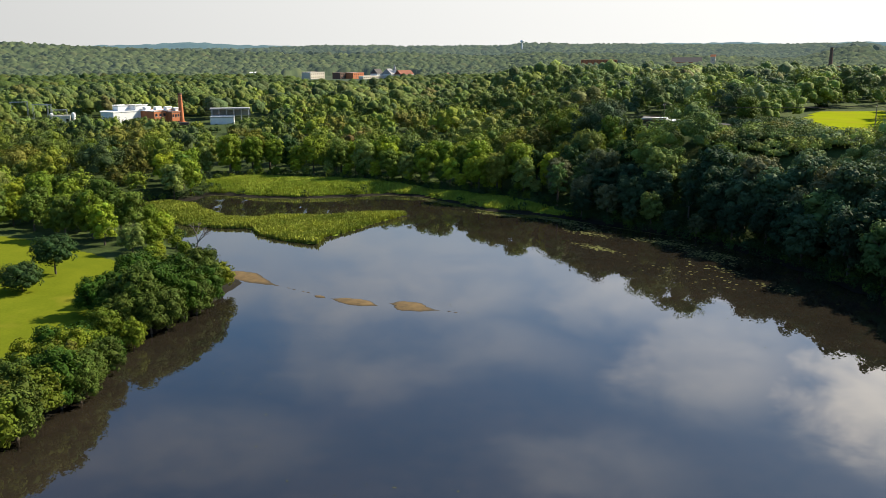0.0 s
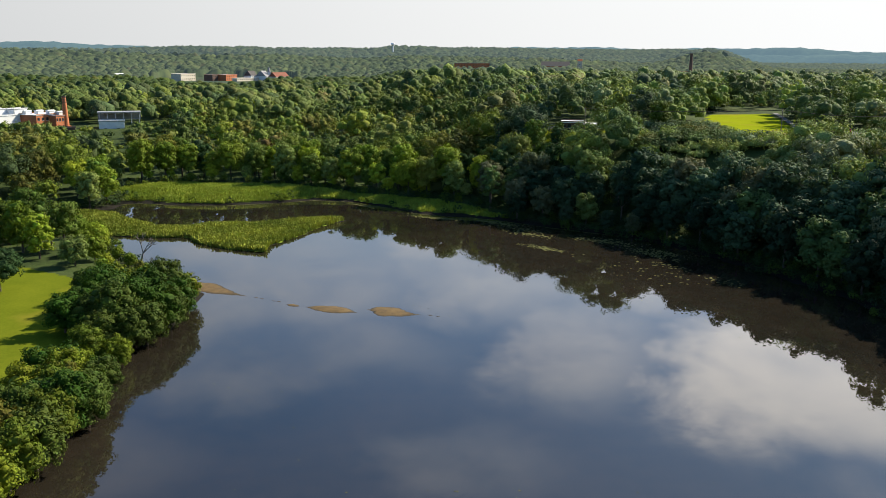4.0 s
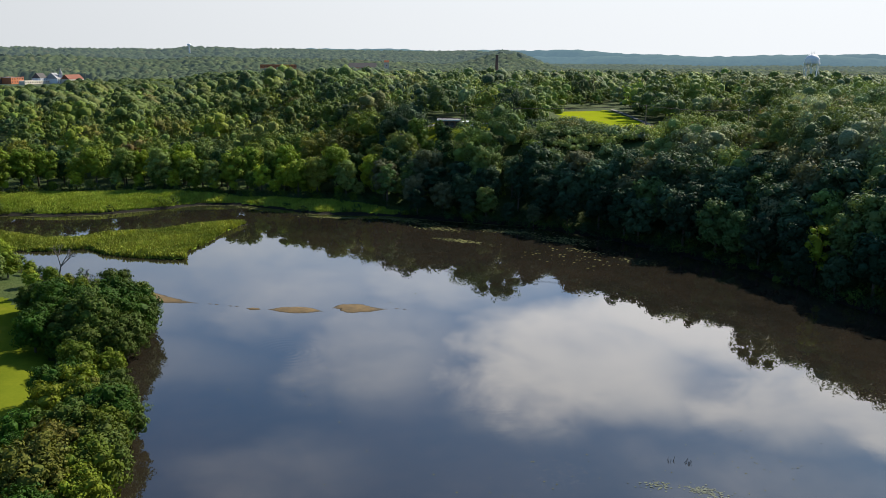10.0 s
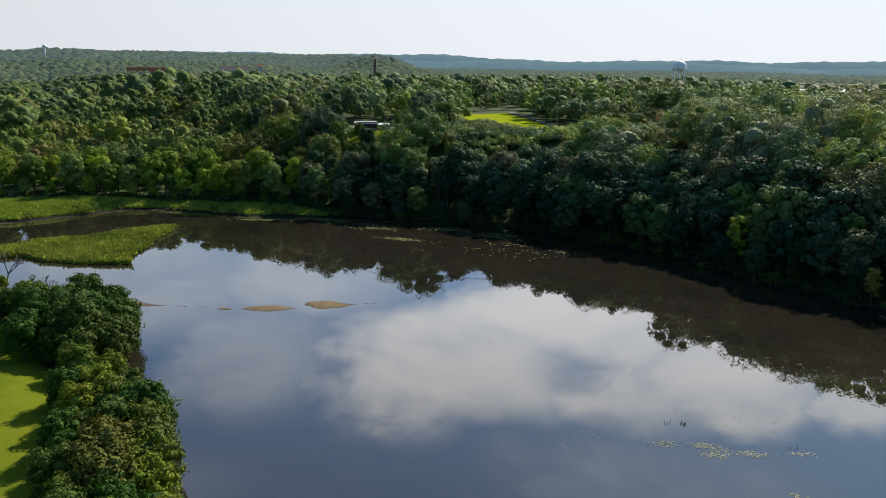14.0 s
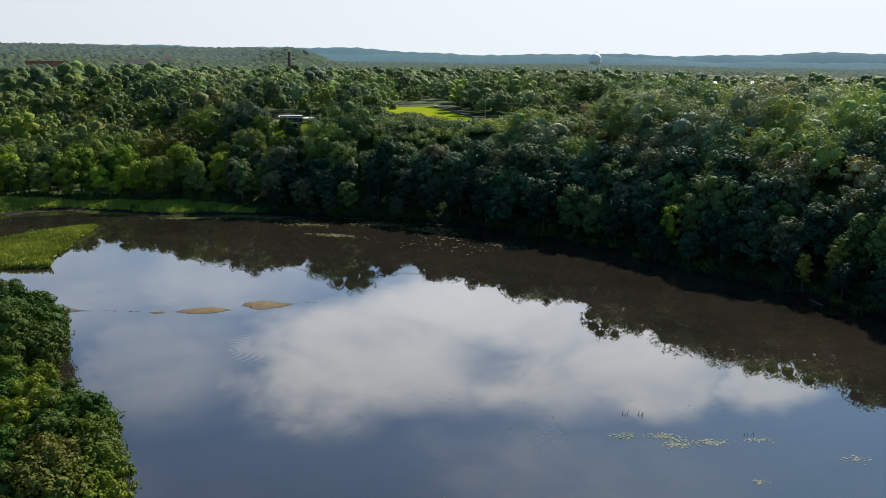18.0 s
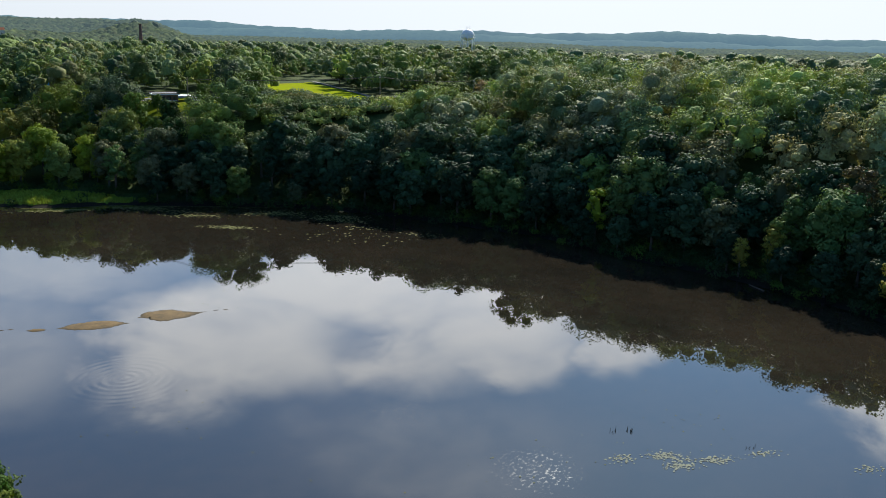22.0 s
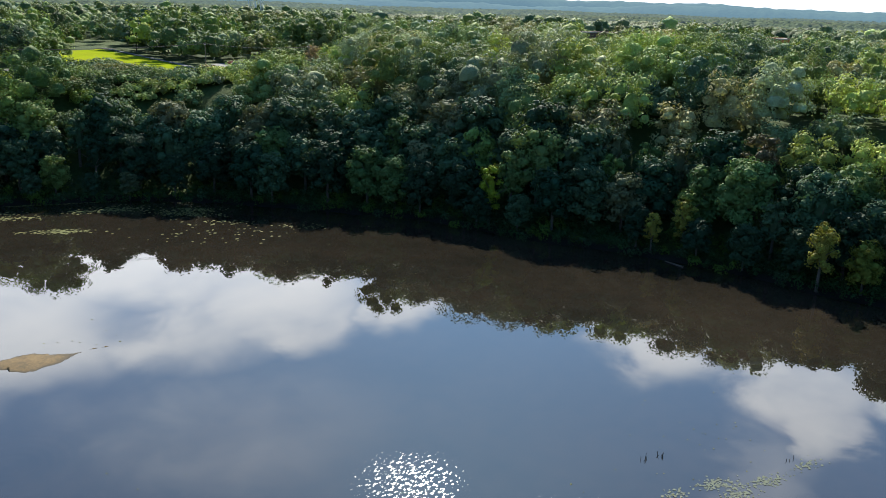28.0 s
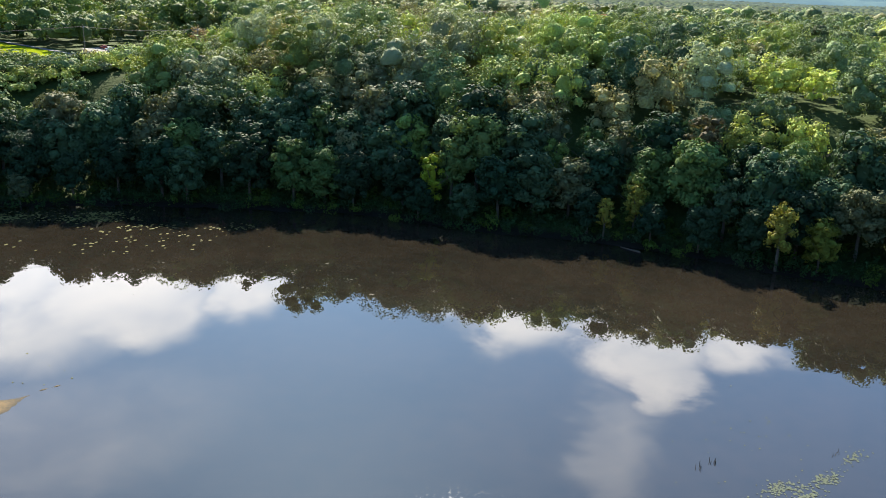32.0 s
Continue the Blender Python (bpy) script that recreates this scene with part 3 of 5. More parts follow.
def planted(kind, x, y, green, scale, label, category="tree", group="", z=None, squash=1.0, turn=None, rng=random, light=1.0, cool=False):
    """One tree with its trunk and crown, from the moulds of its kind."""
    name, crown, trunk = PROTO[kind][rng.randrange(len(PROTO[kind]))]
    if not isinstance(trunk, bpy.types.Mesh):
        me = bpy.data.meshes.new(name + "_trunk")
        trunk.to_mesh(me)
        trunk.free()
        me.materials.append(BARK)
        i = [p[1] for p in PROTO[kind]].index(crown)
        PROTO[kind][i] = (name, crown, me)
        trunk = me
    z = float(height(x, y)) if z is None else z
    m = Matrix.LocRotScale((x, y, z - 0.05), Euler((0, 0, rng.uniform(0, 6.28) if turn is None else turn)), (scale, scale, scale * squash))
    e = thing(name, m, label, category, group)
    t = new("trunk", trunk)
    t.parent = e
    c = new("crown", crown)
    c.parent = e
    # cool puts the blue of skylight into the leaf colour
    g = np.array(GREENS[green]) * ((0.86, 0.95, 2.7) if cool else (1, 1, 1))
    g[2] = min(g[2], g[1] * 0.48)
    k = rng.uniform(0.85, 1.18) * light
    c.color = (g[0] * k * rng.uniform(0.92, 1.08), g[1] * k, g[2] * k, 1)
    return e


for s in range(6):
    tree_proto("broad", 15, 4.3, 0.5 + 0.35 * s, 10 + s, 5.0, 0.52, n=15 + s)
for s in range(5):
    tree_proto("full", 13, 3.8, 0.2, 30 + s, 5.0, 0.50, n=17 + s)
for s in range(5):
    tree_proto("bank", 9, 3.6, 0.0, 50 + s, 8.5, 0.36, n=16 + s)
for s in range(2):
    tree_proto("willow", 14, 5.0, 1.0, 70 + s, 5.0, 0.48, n=18, droop=0.8)
for s in range(2):
    tree_proto("spruce", 16, 3.2, 1.0, 80 + s, 5.0, 0.45, cone=True, limbs=0)
for s in range(2):
    tree_proto("dome", 9, 4.2, 1.8, 90 + s, 9.0, 0.34, n=24)
for s in range(3):
    tree_proto("slender", 14, 2.6, 1.5, 120 + s, 5.0, 0.46, n=13)

FACTORY_POLY = [(-330, 560), (-300, 545), (-190, 560), (-180, 600), (-230, 610), (-340, 610)]
STORE_POLY = [(490, 545), (580, 515), (592, 560), (500, 592)]
STORES = [[(425, 300), (490, 300), (490, 345), (425, 345)], [(450, 205), (525, 205), (525, 255), (450, 255)]]
LOW = [([(-330, 440), (-190, 470), (-165, 600), (-340, 620)], 0.45), ([(-205, 430), (-138, 430), (-165, 602), (-218, 602)], 0.3), ([(52, 322), (84, 268), (120, 262), (160, 312), (172, 350), (110, 372), (56, 366)], 0.6),
       ([(440, 470), (540, 445), (570, 515), (485, 545)], 0.5), ([(60, 345), (75, 322), (104, 305), (114, 330), (108, 368), (84, 382)], 0.22), ([(104, 292), (130, 275), (152, 316), (122, 332)], 0.28),
       ([(320, 235), (430, 290), (430, 340), (320, 290)], 0.4), ([(340, 170), (455, 200), (455, 255), (340, 225)], 0.4)]
CLEAR = [LAWN_POLY, FIELD_POLY, LOT_POLY, YARD_POLY, MARSH_POLY, ISLAND, FACTORY_POLY, STORE_POLY, *STORES]


def low_growth(x, y):
    """How far the trees of a place stay below full height."""
    k = np.ones(np.shape(x))
    for p, v in LOW:
        k = np.where(poly_sd(p, x, y) < 0, v, k)
    return k


def open_ground(x, y, margin=1.0):
    o = np.zeros(np.shape(x), bool)
    for p in CLEAR:
        o |= poly_sd(p, x, y) < margin
    return o


def scatter(rng, xs, ys, gap, tries, taken=None):
    """Random places at least gap apart."""
    pts, cells = [], {}
    for p in (taken or []):
        cells.setdefault((int(p[0] // gap), int(p[1] // gap)), []).append(p)
    for _ in range(tries):
        x, y = rng.uniform(*xs), rng.uniform(*ys)
        i, j = int(x // gap), int(y // gap)
        if all((x - a) ** 2 + (y - b) ** 2 > gap * gap for di in (-1, 0, 1) for dj in (-1, 0, 1) for a, b in cells.get((i + di, j + dj), ())):
            cells.setdefault((i, j), []).append((x, y))
            pts.append((x, y))
    return pts


rt = random.Random(7)
NEAR = []


def bank_woods():
    pts = np.array(scatter(rt, (-200, 150), (30, 440), 6.6, 32000))
    d, _ = shore(pts[:, 0], pts[:, 1])
    o = open_ground(pts[:, 0], pts[:, 1], 2.0)
    for (x, y), dd, oo in zip(pts, d, o):
        if oo or dd < 0.3:
            continue
        east = x > 30 and y < 312 and dd < 25 and y > 35
        back = poly_sd(MARSH_POLY, x, y)
        north = y > 330 and -150 < x < 32 and (6 if x < -40 else 2.5) < back < 20
        neast = x > 0 and 300 < y < 345 and dd < 24
        if not (east or north or neast):
            continue
        NEAR.append((x, y))
        if east or neast:
            kind = "full" if dd < 8 else rt.choice(["broad", "broad", "full", "slender"])
            # shade at the bank's foot is put into the greens: darker kinds, lower tint
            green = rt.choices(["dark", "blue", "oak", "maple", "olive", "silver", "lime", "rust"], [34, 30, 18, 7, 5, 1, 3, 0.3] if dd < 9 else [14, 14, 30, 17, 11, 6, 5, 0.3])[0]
            tall = float(np.interp(dd, [0, 4, 8, 15, 30], [7.0, 11.5, 15.0, 18.5, 21.0])) * rt.uniform(0.84, 1.18) * (0.95 if y > 285 else 1.12 if y > 190 else 1.0)
            squash = 0.92
            s = tall / {"full": 13, "broad": 15, "slender": 14}[kind] / squash
            lab = "broadleaf tree on the steep wooded bank above the water"
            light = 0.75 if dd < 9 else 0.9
        else:
            kind = "full" if rt.random() < 0.4 else "broad"
            green = rt.choices(["dark", "oak", "maple", "lime", "olive", "willow"], [8, 22, 32, 18, 14, 10])[0]
            s, squash = rt.uniform(0.85, 1.32), 1.0
            lab = "broadleaf tree behind the marsh on the north shore"
            # the sunnier side light on this shore is put into the leaf colour
            light = 1.25
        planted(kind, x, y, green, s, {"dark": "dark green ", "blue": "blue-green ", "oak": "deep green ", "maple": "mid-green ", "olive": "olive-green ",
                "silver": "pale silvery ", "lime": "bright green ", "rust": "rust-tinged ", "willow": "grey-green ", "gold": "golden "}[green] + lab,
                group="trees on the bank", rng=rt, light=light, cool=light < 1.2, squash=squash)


bank_woods()


def west_bank():
    """The overgrown strip between lawn and lake, and the wood north of the lawn."""
    lab = "bushy green tree on the bank between lawn and lake"
    y = 20.0
    while y < 225:
        w = float(np.interp(y, [84, 140, 155, 176, 190, 208, 230, 236], [-86, -82.5, -79.5, -83, -82, -78.5, -78.5, -79]))
        tall = float(np.interp(y, [84, 150, 166, 176, 184, 194, 212, 226, 236], [0.9, 1.12, 1.02, 0.5, 0.9, 1.25, 1.2, 0.85, 0.6]))
        for off, sc in ((-0.6, 0.95), (4.4, 1.0), (9.5, 0.78)) + (((15.0, 0.8),) if 192 < y else ()) + (((20.5, 0.75),) if 214 < y else ()):
            if off > 9 and 168 < y < 186:
                continue
            x, yy = w - off + rt.uniform(-1, 1), y + rt.uniform(-1.5, 1.5)
            NEAR.append((x, yy))
            green = rt.choice(["deep", "deep", "oak"]) if 186 < y < 214 else rt.choice(["maple", "oak", "lime", "olive", "deep"])
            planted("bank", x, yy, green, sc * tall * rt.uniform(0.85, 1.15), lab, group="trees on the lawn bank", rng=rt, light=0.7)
        y += rt.uniform(4.6, 6.2)
    pts = np.array(scatter(rt, (-230, -75), (232, 350), 7.5, 9000))
    d, _ = shore(pts[:, 0], pts[:, 1])
    o = open_ground(pts[:, 0], pts[:, 1], 1.5)
    for (x, yy), dd, oo in zip(pts, d, o):
        if oo or dd < 1.0 or yy > 330 + (x + 150) * 0.1 or x < -185:
            continue
        NEAR.append((x, yy))
        planted("bank" if dd < 14 else rt.choice(["broad", "full", "bank"]), x, yy, rt.choices(["maple", "oak", "olive", "willow", "lime"], [30, 30, 12, 14, 14])[0],
                rt.uniform(0.75, 1.0) * (0.5 if x > -108 and yy < 272 else 1.1 if dd > 14 else 0.95), "leafy green tree in the wood beside the channel", group="trees by the channel", rng=rt, light=1.0)


west_bank()
for x, y in ((22, 361), (14, 354), (28, 352), (6, 351), (19, 345), (32, 343), (36, 356), (2, 362), (10, 366), (28, 368)):
    NEAR.append((x, y))
    planted("full", x, y, rt.choice(["oak", "maple", "olive", "dark"]), rt.uniform(0.9, 1.15), "deep green broadleaf tree on the slope above the marsh", group="trees on the bank", rng=rt, light=1.2)
EDGE = [(-140, 392), (-128, 397), (-87, 393), (-58, 380), (-34, 368), (-12, 353), (9, 339), (22, 326)]
for (ax, ay), (bx, by) in zip(EDGE, EDGE[1:]):
    n = max(1, int(math.hypot(bx - ax, by - ay) / 7.5))
    for i in range(n):
        u = (i + rt.uniform(0.2, 0.8)) / n
        x, y = ax + (bx - ax) * u + rt.uniform(-1, 1), ay + (by - ay) * u + rt.uniform(0, 2.5)
        green = rt.choices(["lime", "maple", "willow", "oak", "olive"], [34, 30, 12, 14, 10])[0]
        NEAR.append((x, y))
        planted(rt.choice(["full", "bank"]), x, y + 2.5, green, rt.uniform(0.42, 0.72), {"lime": "bright lime-green", "maple": "fresh green", "willow": "pale grey-green", "oak": "deep green", "olive": "olive-green"}[green]
                + " tree at the back of the marsh", group="trees at the marsh edge", rng=rt, light=1.35)
for x, y in ((39, 373), (57, 372), (64, 384), (34, 384)):
    planted("full", x, y, rt.choice(["oak", "maple", "olive"]), rt.uniform(0.5, 0.62), "leafy garden tree beside the bungalow", rng=rt)
planted("dome", -121, 223, "dark", 1.12, "dense round-crowned dark green tree on the lawn", rng=rt, light=0.8)
planted("dome", -120, 207, "dark", 0.95, "large rounded dark green shrub tree on the lawn", z=float(height(-120, 207)) - 1.6, rng=rt, light=0.8)


def woodland():
    """The woods that run on to the horizon, too many to count."""
    rng = np.random.default_rng(5)
    r2 = random.Random(11)
    greens = ["oak", "maple", "lime", "willow", "dark", "olive", "rust", "gold", "blue"]
    wts = np.array([30, 28, 10, 9, 8, 11, 1.0, 1.6, 6.0])
    pts = scatter(r2, (-430, 570), (-60, 870), 10.2, 90000, NEAR)
    pts += [p for p in scatter(r2, (50, 175), (255, 375), 4.8, 9000, pts) if low_growth(*p) < 0.6]
    pts = np.array(pts)
    d, _ = shore(pts[:, 0], pts[:, 1])
    az = np.degrees(np.arctan2(pts[:, 0] + 60, pts[:, 1] - 60))
    ok = (d > 3) & ~open_ground(pts[:, 0], pts[:, 1], 3.0) & (az > -44) & (az < 108)
    near = np.array(NEAR)
    for i in np.nonzero(ok)[0]:
        if ((near - pts[i]) ** 2).sum(1).min() < 36:
            ok[i] = False
    ok &= (np.hypot(pts[:, 0] + 60, pts[:, 1] - 80) < 420) | (rng.random(len(pts)) < 0.85)
    pts = pts[ok]
    hz = height(pts[:, 0], pts[:, 1])
    V, F, T, off = [], [], [], 0
    for (x, y), z, lk in zip(pts, hz, low_growth(pts[:, 0], pts[:, 1])):
        far = math.hypot(x + 60, y - 80)
        hgt = r2.choice((r2.uniform(9, 13), r2.uniform(14, 20))) * lk * (1.27 if 62 < x < 115 and 190 < y < 290 else 1.12 if 110 < x < 160 and y < 290 else 1.0)
        r = min(hgt, 17) / lk ** 0.8 * r2.uniform(0.36, 0.50)
        if lk > 0.9 and r2.random() < 0.28:
            hgt, r = hgt * 1.12, r * 1.5
        n = 12 if far < 345 else 9 if far < 540 else 5
        lobes = lobes_round(r2, hgt, r, hgt * 0.02, n)
        g = np.array(GREENS[greens[rng.choice(len(greens), p=wts / wts.sum())]]) * r2.uniform(0.72, 1.55)
        # bluish shade and pale haze over the bluff are put into these tints
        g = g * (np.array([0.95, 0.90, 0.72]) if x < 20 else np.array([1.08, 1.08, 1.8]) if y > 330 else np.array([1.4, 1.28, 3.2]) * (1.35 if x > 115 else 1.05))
        g[2] = min(g[2], g[1] * 0.5)
        # distance haze is painted into the greens, stronger farther off
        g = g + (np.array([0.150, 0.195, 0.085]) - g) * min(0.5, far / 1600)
        # leafy lumps inside, tufts of twigs over them
        close, mid = far < 345, far < 540
        shape, tri = (LUMP_V, LUMP_F) if close else (SMALL_V, SMALL_F)
        for k, c in enumerate(lobes):
            cv = shape * (1 + rng.uniform(-0.16, 0.16, len(shape)))[:, None] * np.array([c[3], c[3], c[4]]) * ((0.56 if k else 0.48) if close else 0.7 if mid else 0.95) + np.array(c[:3]) + np.array([x, y, z])
            V.append(cv)
            F.append(tri + off)
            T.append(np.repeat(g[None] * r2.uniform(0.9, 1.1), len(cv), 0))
            off += len(cv)
        v, f = leaf_quads(rng, lobes, *((1.75, 0.62) if close else (0.5, 0.98) if mid else (0.16, 1.2)), 0.0, 0.3, 14 if close else 10, -0.3 if mid else 0.1)
        V.append(v + np.array([x, y, z]))
        F.append(f[:, [0, 1, 2]] + off)
        F.append(f[:, [0, 2, 3]] + off)
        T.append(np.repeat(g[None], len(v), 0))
        off += len(v)
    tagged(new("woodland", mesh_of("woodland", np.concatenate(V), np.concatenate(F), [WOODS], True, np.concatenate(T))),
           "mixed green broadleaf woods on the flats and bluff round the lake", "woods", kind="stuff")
    # farther canopy: a sheet of rounded tree tops, each with its own green
    aa = np.radians(np.arange(-40, 104, 0.125))
    names = [GREENS[k] for k in greens]
    for lo, hi, mat in ((690, 1250, WOODS), (1250, 2050, FAR_WOODS), (2050, 3350, DIM_WOODS)):
        rr = [lo]
        while rr[-1] < hi:
            rr.append(rr[-1] + 2.2 + rr[-1] * (0.0016 if mat is WOODS else 0.0028))
        R, A = np.meshgrid(np.array(rr), aa, indexing="ij")
        x, y = -60 + R * np.sin(A), 60 + R * np.cos(A)
        cell = 12.0
        best, who = np.full(x.shape, 9.0), np.zeros(x.shape, int)
        tall = np.zeros(x.shape)
        ci, cj = np.floor(x / cell).astype(int), np.floor(y / cell).astype(int)
        for di in (-1, 0, 1):
            for dj in (-1, 0, 1):
                u, v = ci + di, cj + dj
                h = (u * 73856093) ^ (v * 19349663)
                jx, jy, jr = (h % 997) / 997, (h // 997 % 991) / 991, (h // 7 % 983) / 983
                q = np.hypot(x - (u + jx) * cell, y - (v + jy) * cell) / (5.0 + 4.0 * jr)
                nearer = q < best
                best, who, tall = np.where(nearer, q, best), np.where(nearer, h, who), np.where(nearer, jr, tall)
        dome = np.sqrt(np.clip(1 - best * best, 0, 1))
        clear = open_far(x, y)
        z = height(x, y) + np.where(clear, 0.4, 3.0 + dome * (6.0 + 7.0 * tall) + rng.uniform(-0.9, 0.9, x.shape))
        z = np.where((x > -425) & (x < 562) & (y < 862) & (R < 1000), height(x, y) - 2, z)
        pick = np.searchsorted(np.cumsum(wts / wts.sum()), (np.abs(who) // 13 % 4093) / 4093.0)
        g = np.array(names)[np.clip(pick, 0, len(names) - 1)] * (0.95 + 0.4 * ((np.abs(who) // 31 % 1021) / 1021.0))[..., None]
        g = g * 0.5 + (np.array([0.052, 0.085, 0.030]) - g * 0.5) * 0.5
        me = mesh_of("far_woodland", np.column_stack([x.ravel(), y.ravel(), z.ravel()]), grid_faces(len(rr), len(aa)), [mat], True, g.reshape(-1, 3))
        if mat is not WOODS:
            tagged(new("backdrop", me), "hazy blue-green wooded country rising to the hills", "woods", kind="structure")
        else:
            tagged(new("far_woodland", me), "far green tree canopy beyond the bluff", "woods", kind="stuff")


FAR_OPEN = [(-290, 1480, 130), (-285, 1360, 120), (-265, 1240, 90), (-240, 1130, 60), (-455, 1400, 40), (-130, 1450, 40), (18, 1440, 38), (45, 1450, 35), (160, 1425, 40), (135, 1690, 70), (300, 1670, 70), (418, 1265, 45), (410, 1190, 40), (760, 690, 60)]


def open_far(x, y):
    o = np.zeros(np.shape(x), bool)
    for cx, cy, rad in FAR_OPEN:
        o |= (x - cx) ** 2 + (y - cy) ** 2 < rad * rad
    return o


woodland()

def undergrowth():
    """Bushes that hang over the water's edge and fill the foot of the woods."""
    rng = np.random.default_rng(21)
    r2 = random.Random(22)
    pts = np.array(scatter(r2, (-190, 125), (20, 420), 2.5, 90000))
    d, isle = shore(pts[:, 0], pts[:, 1])
    ok = (d > -1.5) & (d < np.where(pts[:, 0] > 20, 10.0, 5.0)) & ((pts[:, 0] > 20) | (d > 0.4)) & ~((pts[:, 0] > -90) & (pts[:, 1] > 224) & (pts[:, 1] < 250) & (pts[:, 0] < 0)) & ~open_ground(pts[:, 0], pts[:, 1], 0.2) & (isle > 2)
    behind = (np.abs(poly_sd(MARSH_POLY, pts[:, 0], pts[:, 1]) - 2.0) < 3.0) & (d > 3) & (pts[:, 1] > 330)
    deep = np.array(scatter(r2, (10, 130), (20, 345), 4.4, 30000))
    dd, _ = shore(deep[:, 0], deep[:, 1])
    deep = deep[(dd > 8) & (dd < 34) & ~open_ground(deep[:, 0], deep[:, 1], 0.5)]
    pts = np.concatenate([pts[ok | behind], deep])
    V, F, T, off = [], [], [], 0
    for (x, y), z in zip(pts, height(pts[:, 0], pts[:, 1])):
        h = r2.uniform(1.6, 4.2)
        lobes = [(r2.uniform(-.6, .6), r2.uniform(-.6, .6), h * r2.uniform(0.3, 0.7), r2.uniform(0.8, 1.5), h * 0.42) for _ in range(4)]
        # the east bank's shade is put into its colour: no lighter green there
        g = np.array(GREENS[r2.choice(["oak", "maple", "dark", "blue", "dark"] if x < 20 else ["oak", "dark", "blue", "dark"])]) * r2.uniform(0.7, 1.05)
        v, f = leaf_quads(rng, lobes, 3.4, 0.46, tufts=14)
        V.append(v + np.array([x, y, max(z, -0.1)]))
        F += [f[:, [0, 1, 2]] + off, f[:, [0, 2, 3]] + off]
        T.append(np.repeat(g[None], len(v), 0))
        off += len(v)
    tagged(new("undergrowth", mesh_of("undergrowth", np.concatenate(V), np.concatenate(F), [WOODS], False, np.concatenate(T))),
           "dense green bushes overhanging the water's edge", "bushes", kind="stuff")


undergrowth()

# trees that stand out from the rest
for kind, x, y, green, sc, what in (
        ("willow", -59, 407, "willow", 1.35, "tall pale-green willow behind the marsh"), ("willow", 18, 357, "willow", 1.25, "tall pale-green willow on the slope"),
        ("broad", -23, 359, "lime", 1.0, "bright lime-green tree behind the marsh"), ("broad", 131, 272, "gold", 0.75, "yellow-green tree among darker ones on the bluff"),
        ("broad", 143, 263, "gold", 0.75, "yellow-green tree among darker ones on the bluff"), ("broad", 196, 263, "silver", 0.9, "broad pale silvery tree on the bluff"),
        ("broad", 101, 201, "rust", 1.05, "rust-tinged tree on the wooded bank"), ("broad", 124, 195, "lime", 0.9, "bright green tree on the wooded bank"),
        ("broad", 93, 225, "silver", 1.05, "tree with pale silvery leaves on the bank"), ("slender", 85, 199, "lime", 1.15, "slender yellow-green tree on the bank"),
        ("slender", 91, 151, "gold", 0.95, "tree turning golden on the bank"), ("slender", 87, 157, "gold", 0.75, "small pale-yellow tree low on the bank"),
        ("slender", 82, 120, "gold", 1.1, "yellow-green tree at the water's edge"), ("full", 84, 112, "olive", 0.9, "olive-yellow tree at the water's edge"),
        ("spruce", 151, 192, "dark", 1.0, "dark green spruce on the bluff"), ("spruce", 14, 372, "blue", 1.2, "tall blue-green spruce on the slope"),
        ("broad", 80, 372, "oak", 0.85, "spreading park tree beside the playing field"),
        ("broad", 177, 450, "maple", 0.85, "broad park tree beyond the playing field"),
        ("spruce", 150, 500, "dark", 1.0, "dark spruce beyond the playing field"), ("broad", 122, 462, "dark", 0.9, "dark park tree beyond the playing field"),
        ("broad", 112, 440, "dark", 0.9, "dark park tree beyond the playing field")):
    planted(kind, x, y, green, sc, what, rng=rt)


def snag(x, y, h, label, seed):
    """A bare dead tree of forked, crooked branches."""
    r2 = random.Random(seed)
    e = thing("dead_tree", pose(x, y, float(height(x, y)) - 0.1), label, "dead tree")
    bits = []

    def grow(a, way, L, rad, depth):
        b = a + way * L
        bits.append(tube(rad, rad * 0.6, a, b, 6))
        if depth:
            for _ in range(3):
                w2 = (way + Vector((r2.uniform(-1, 1), r2.uniform(-1, 1), r2.uniform(-0.35, 0.5))) * 0.85).normalized()
                grow(b, w2, L * r2.uniform(0.55, 0.8), rad * 0.6, depth - 1)

    grow(Vector((0, 0, 0)), Vector((0.25, 0.1, 1)).normalized(), h * 0.36, 0.28, 4)
    part("branch", joined(*bits), DEADWOOD, e)


snag(-99, 258, 10.0, "bare grey dead tree leaning over the water", 3)
snag(-90, 236, 6.0, "pale bare dead branches tangled in the bushes", 8)
e = thing("fallen_log", pose(83, 150, 0.0, 0, 0, 70), "pale fallen log lying along the water's edge", "log")
part("log", tube(0.22, 0.12, (-2.5, 0, 0.12), (2.5, 0, 0.22), 9), BARK, e)

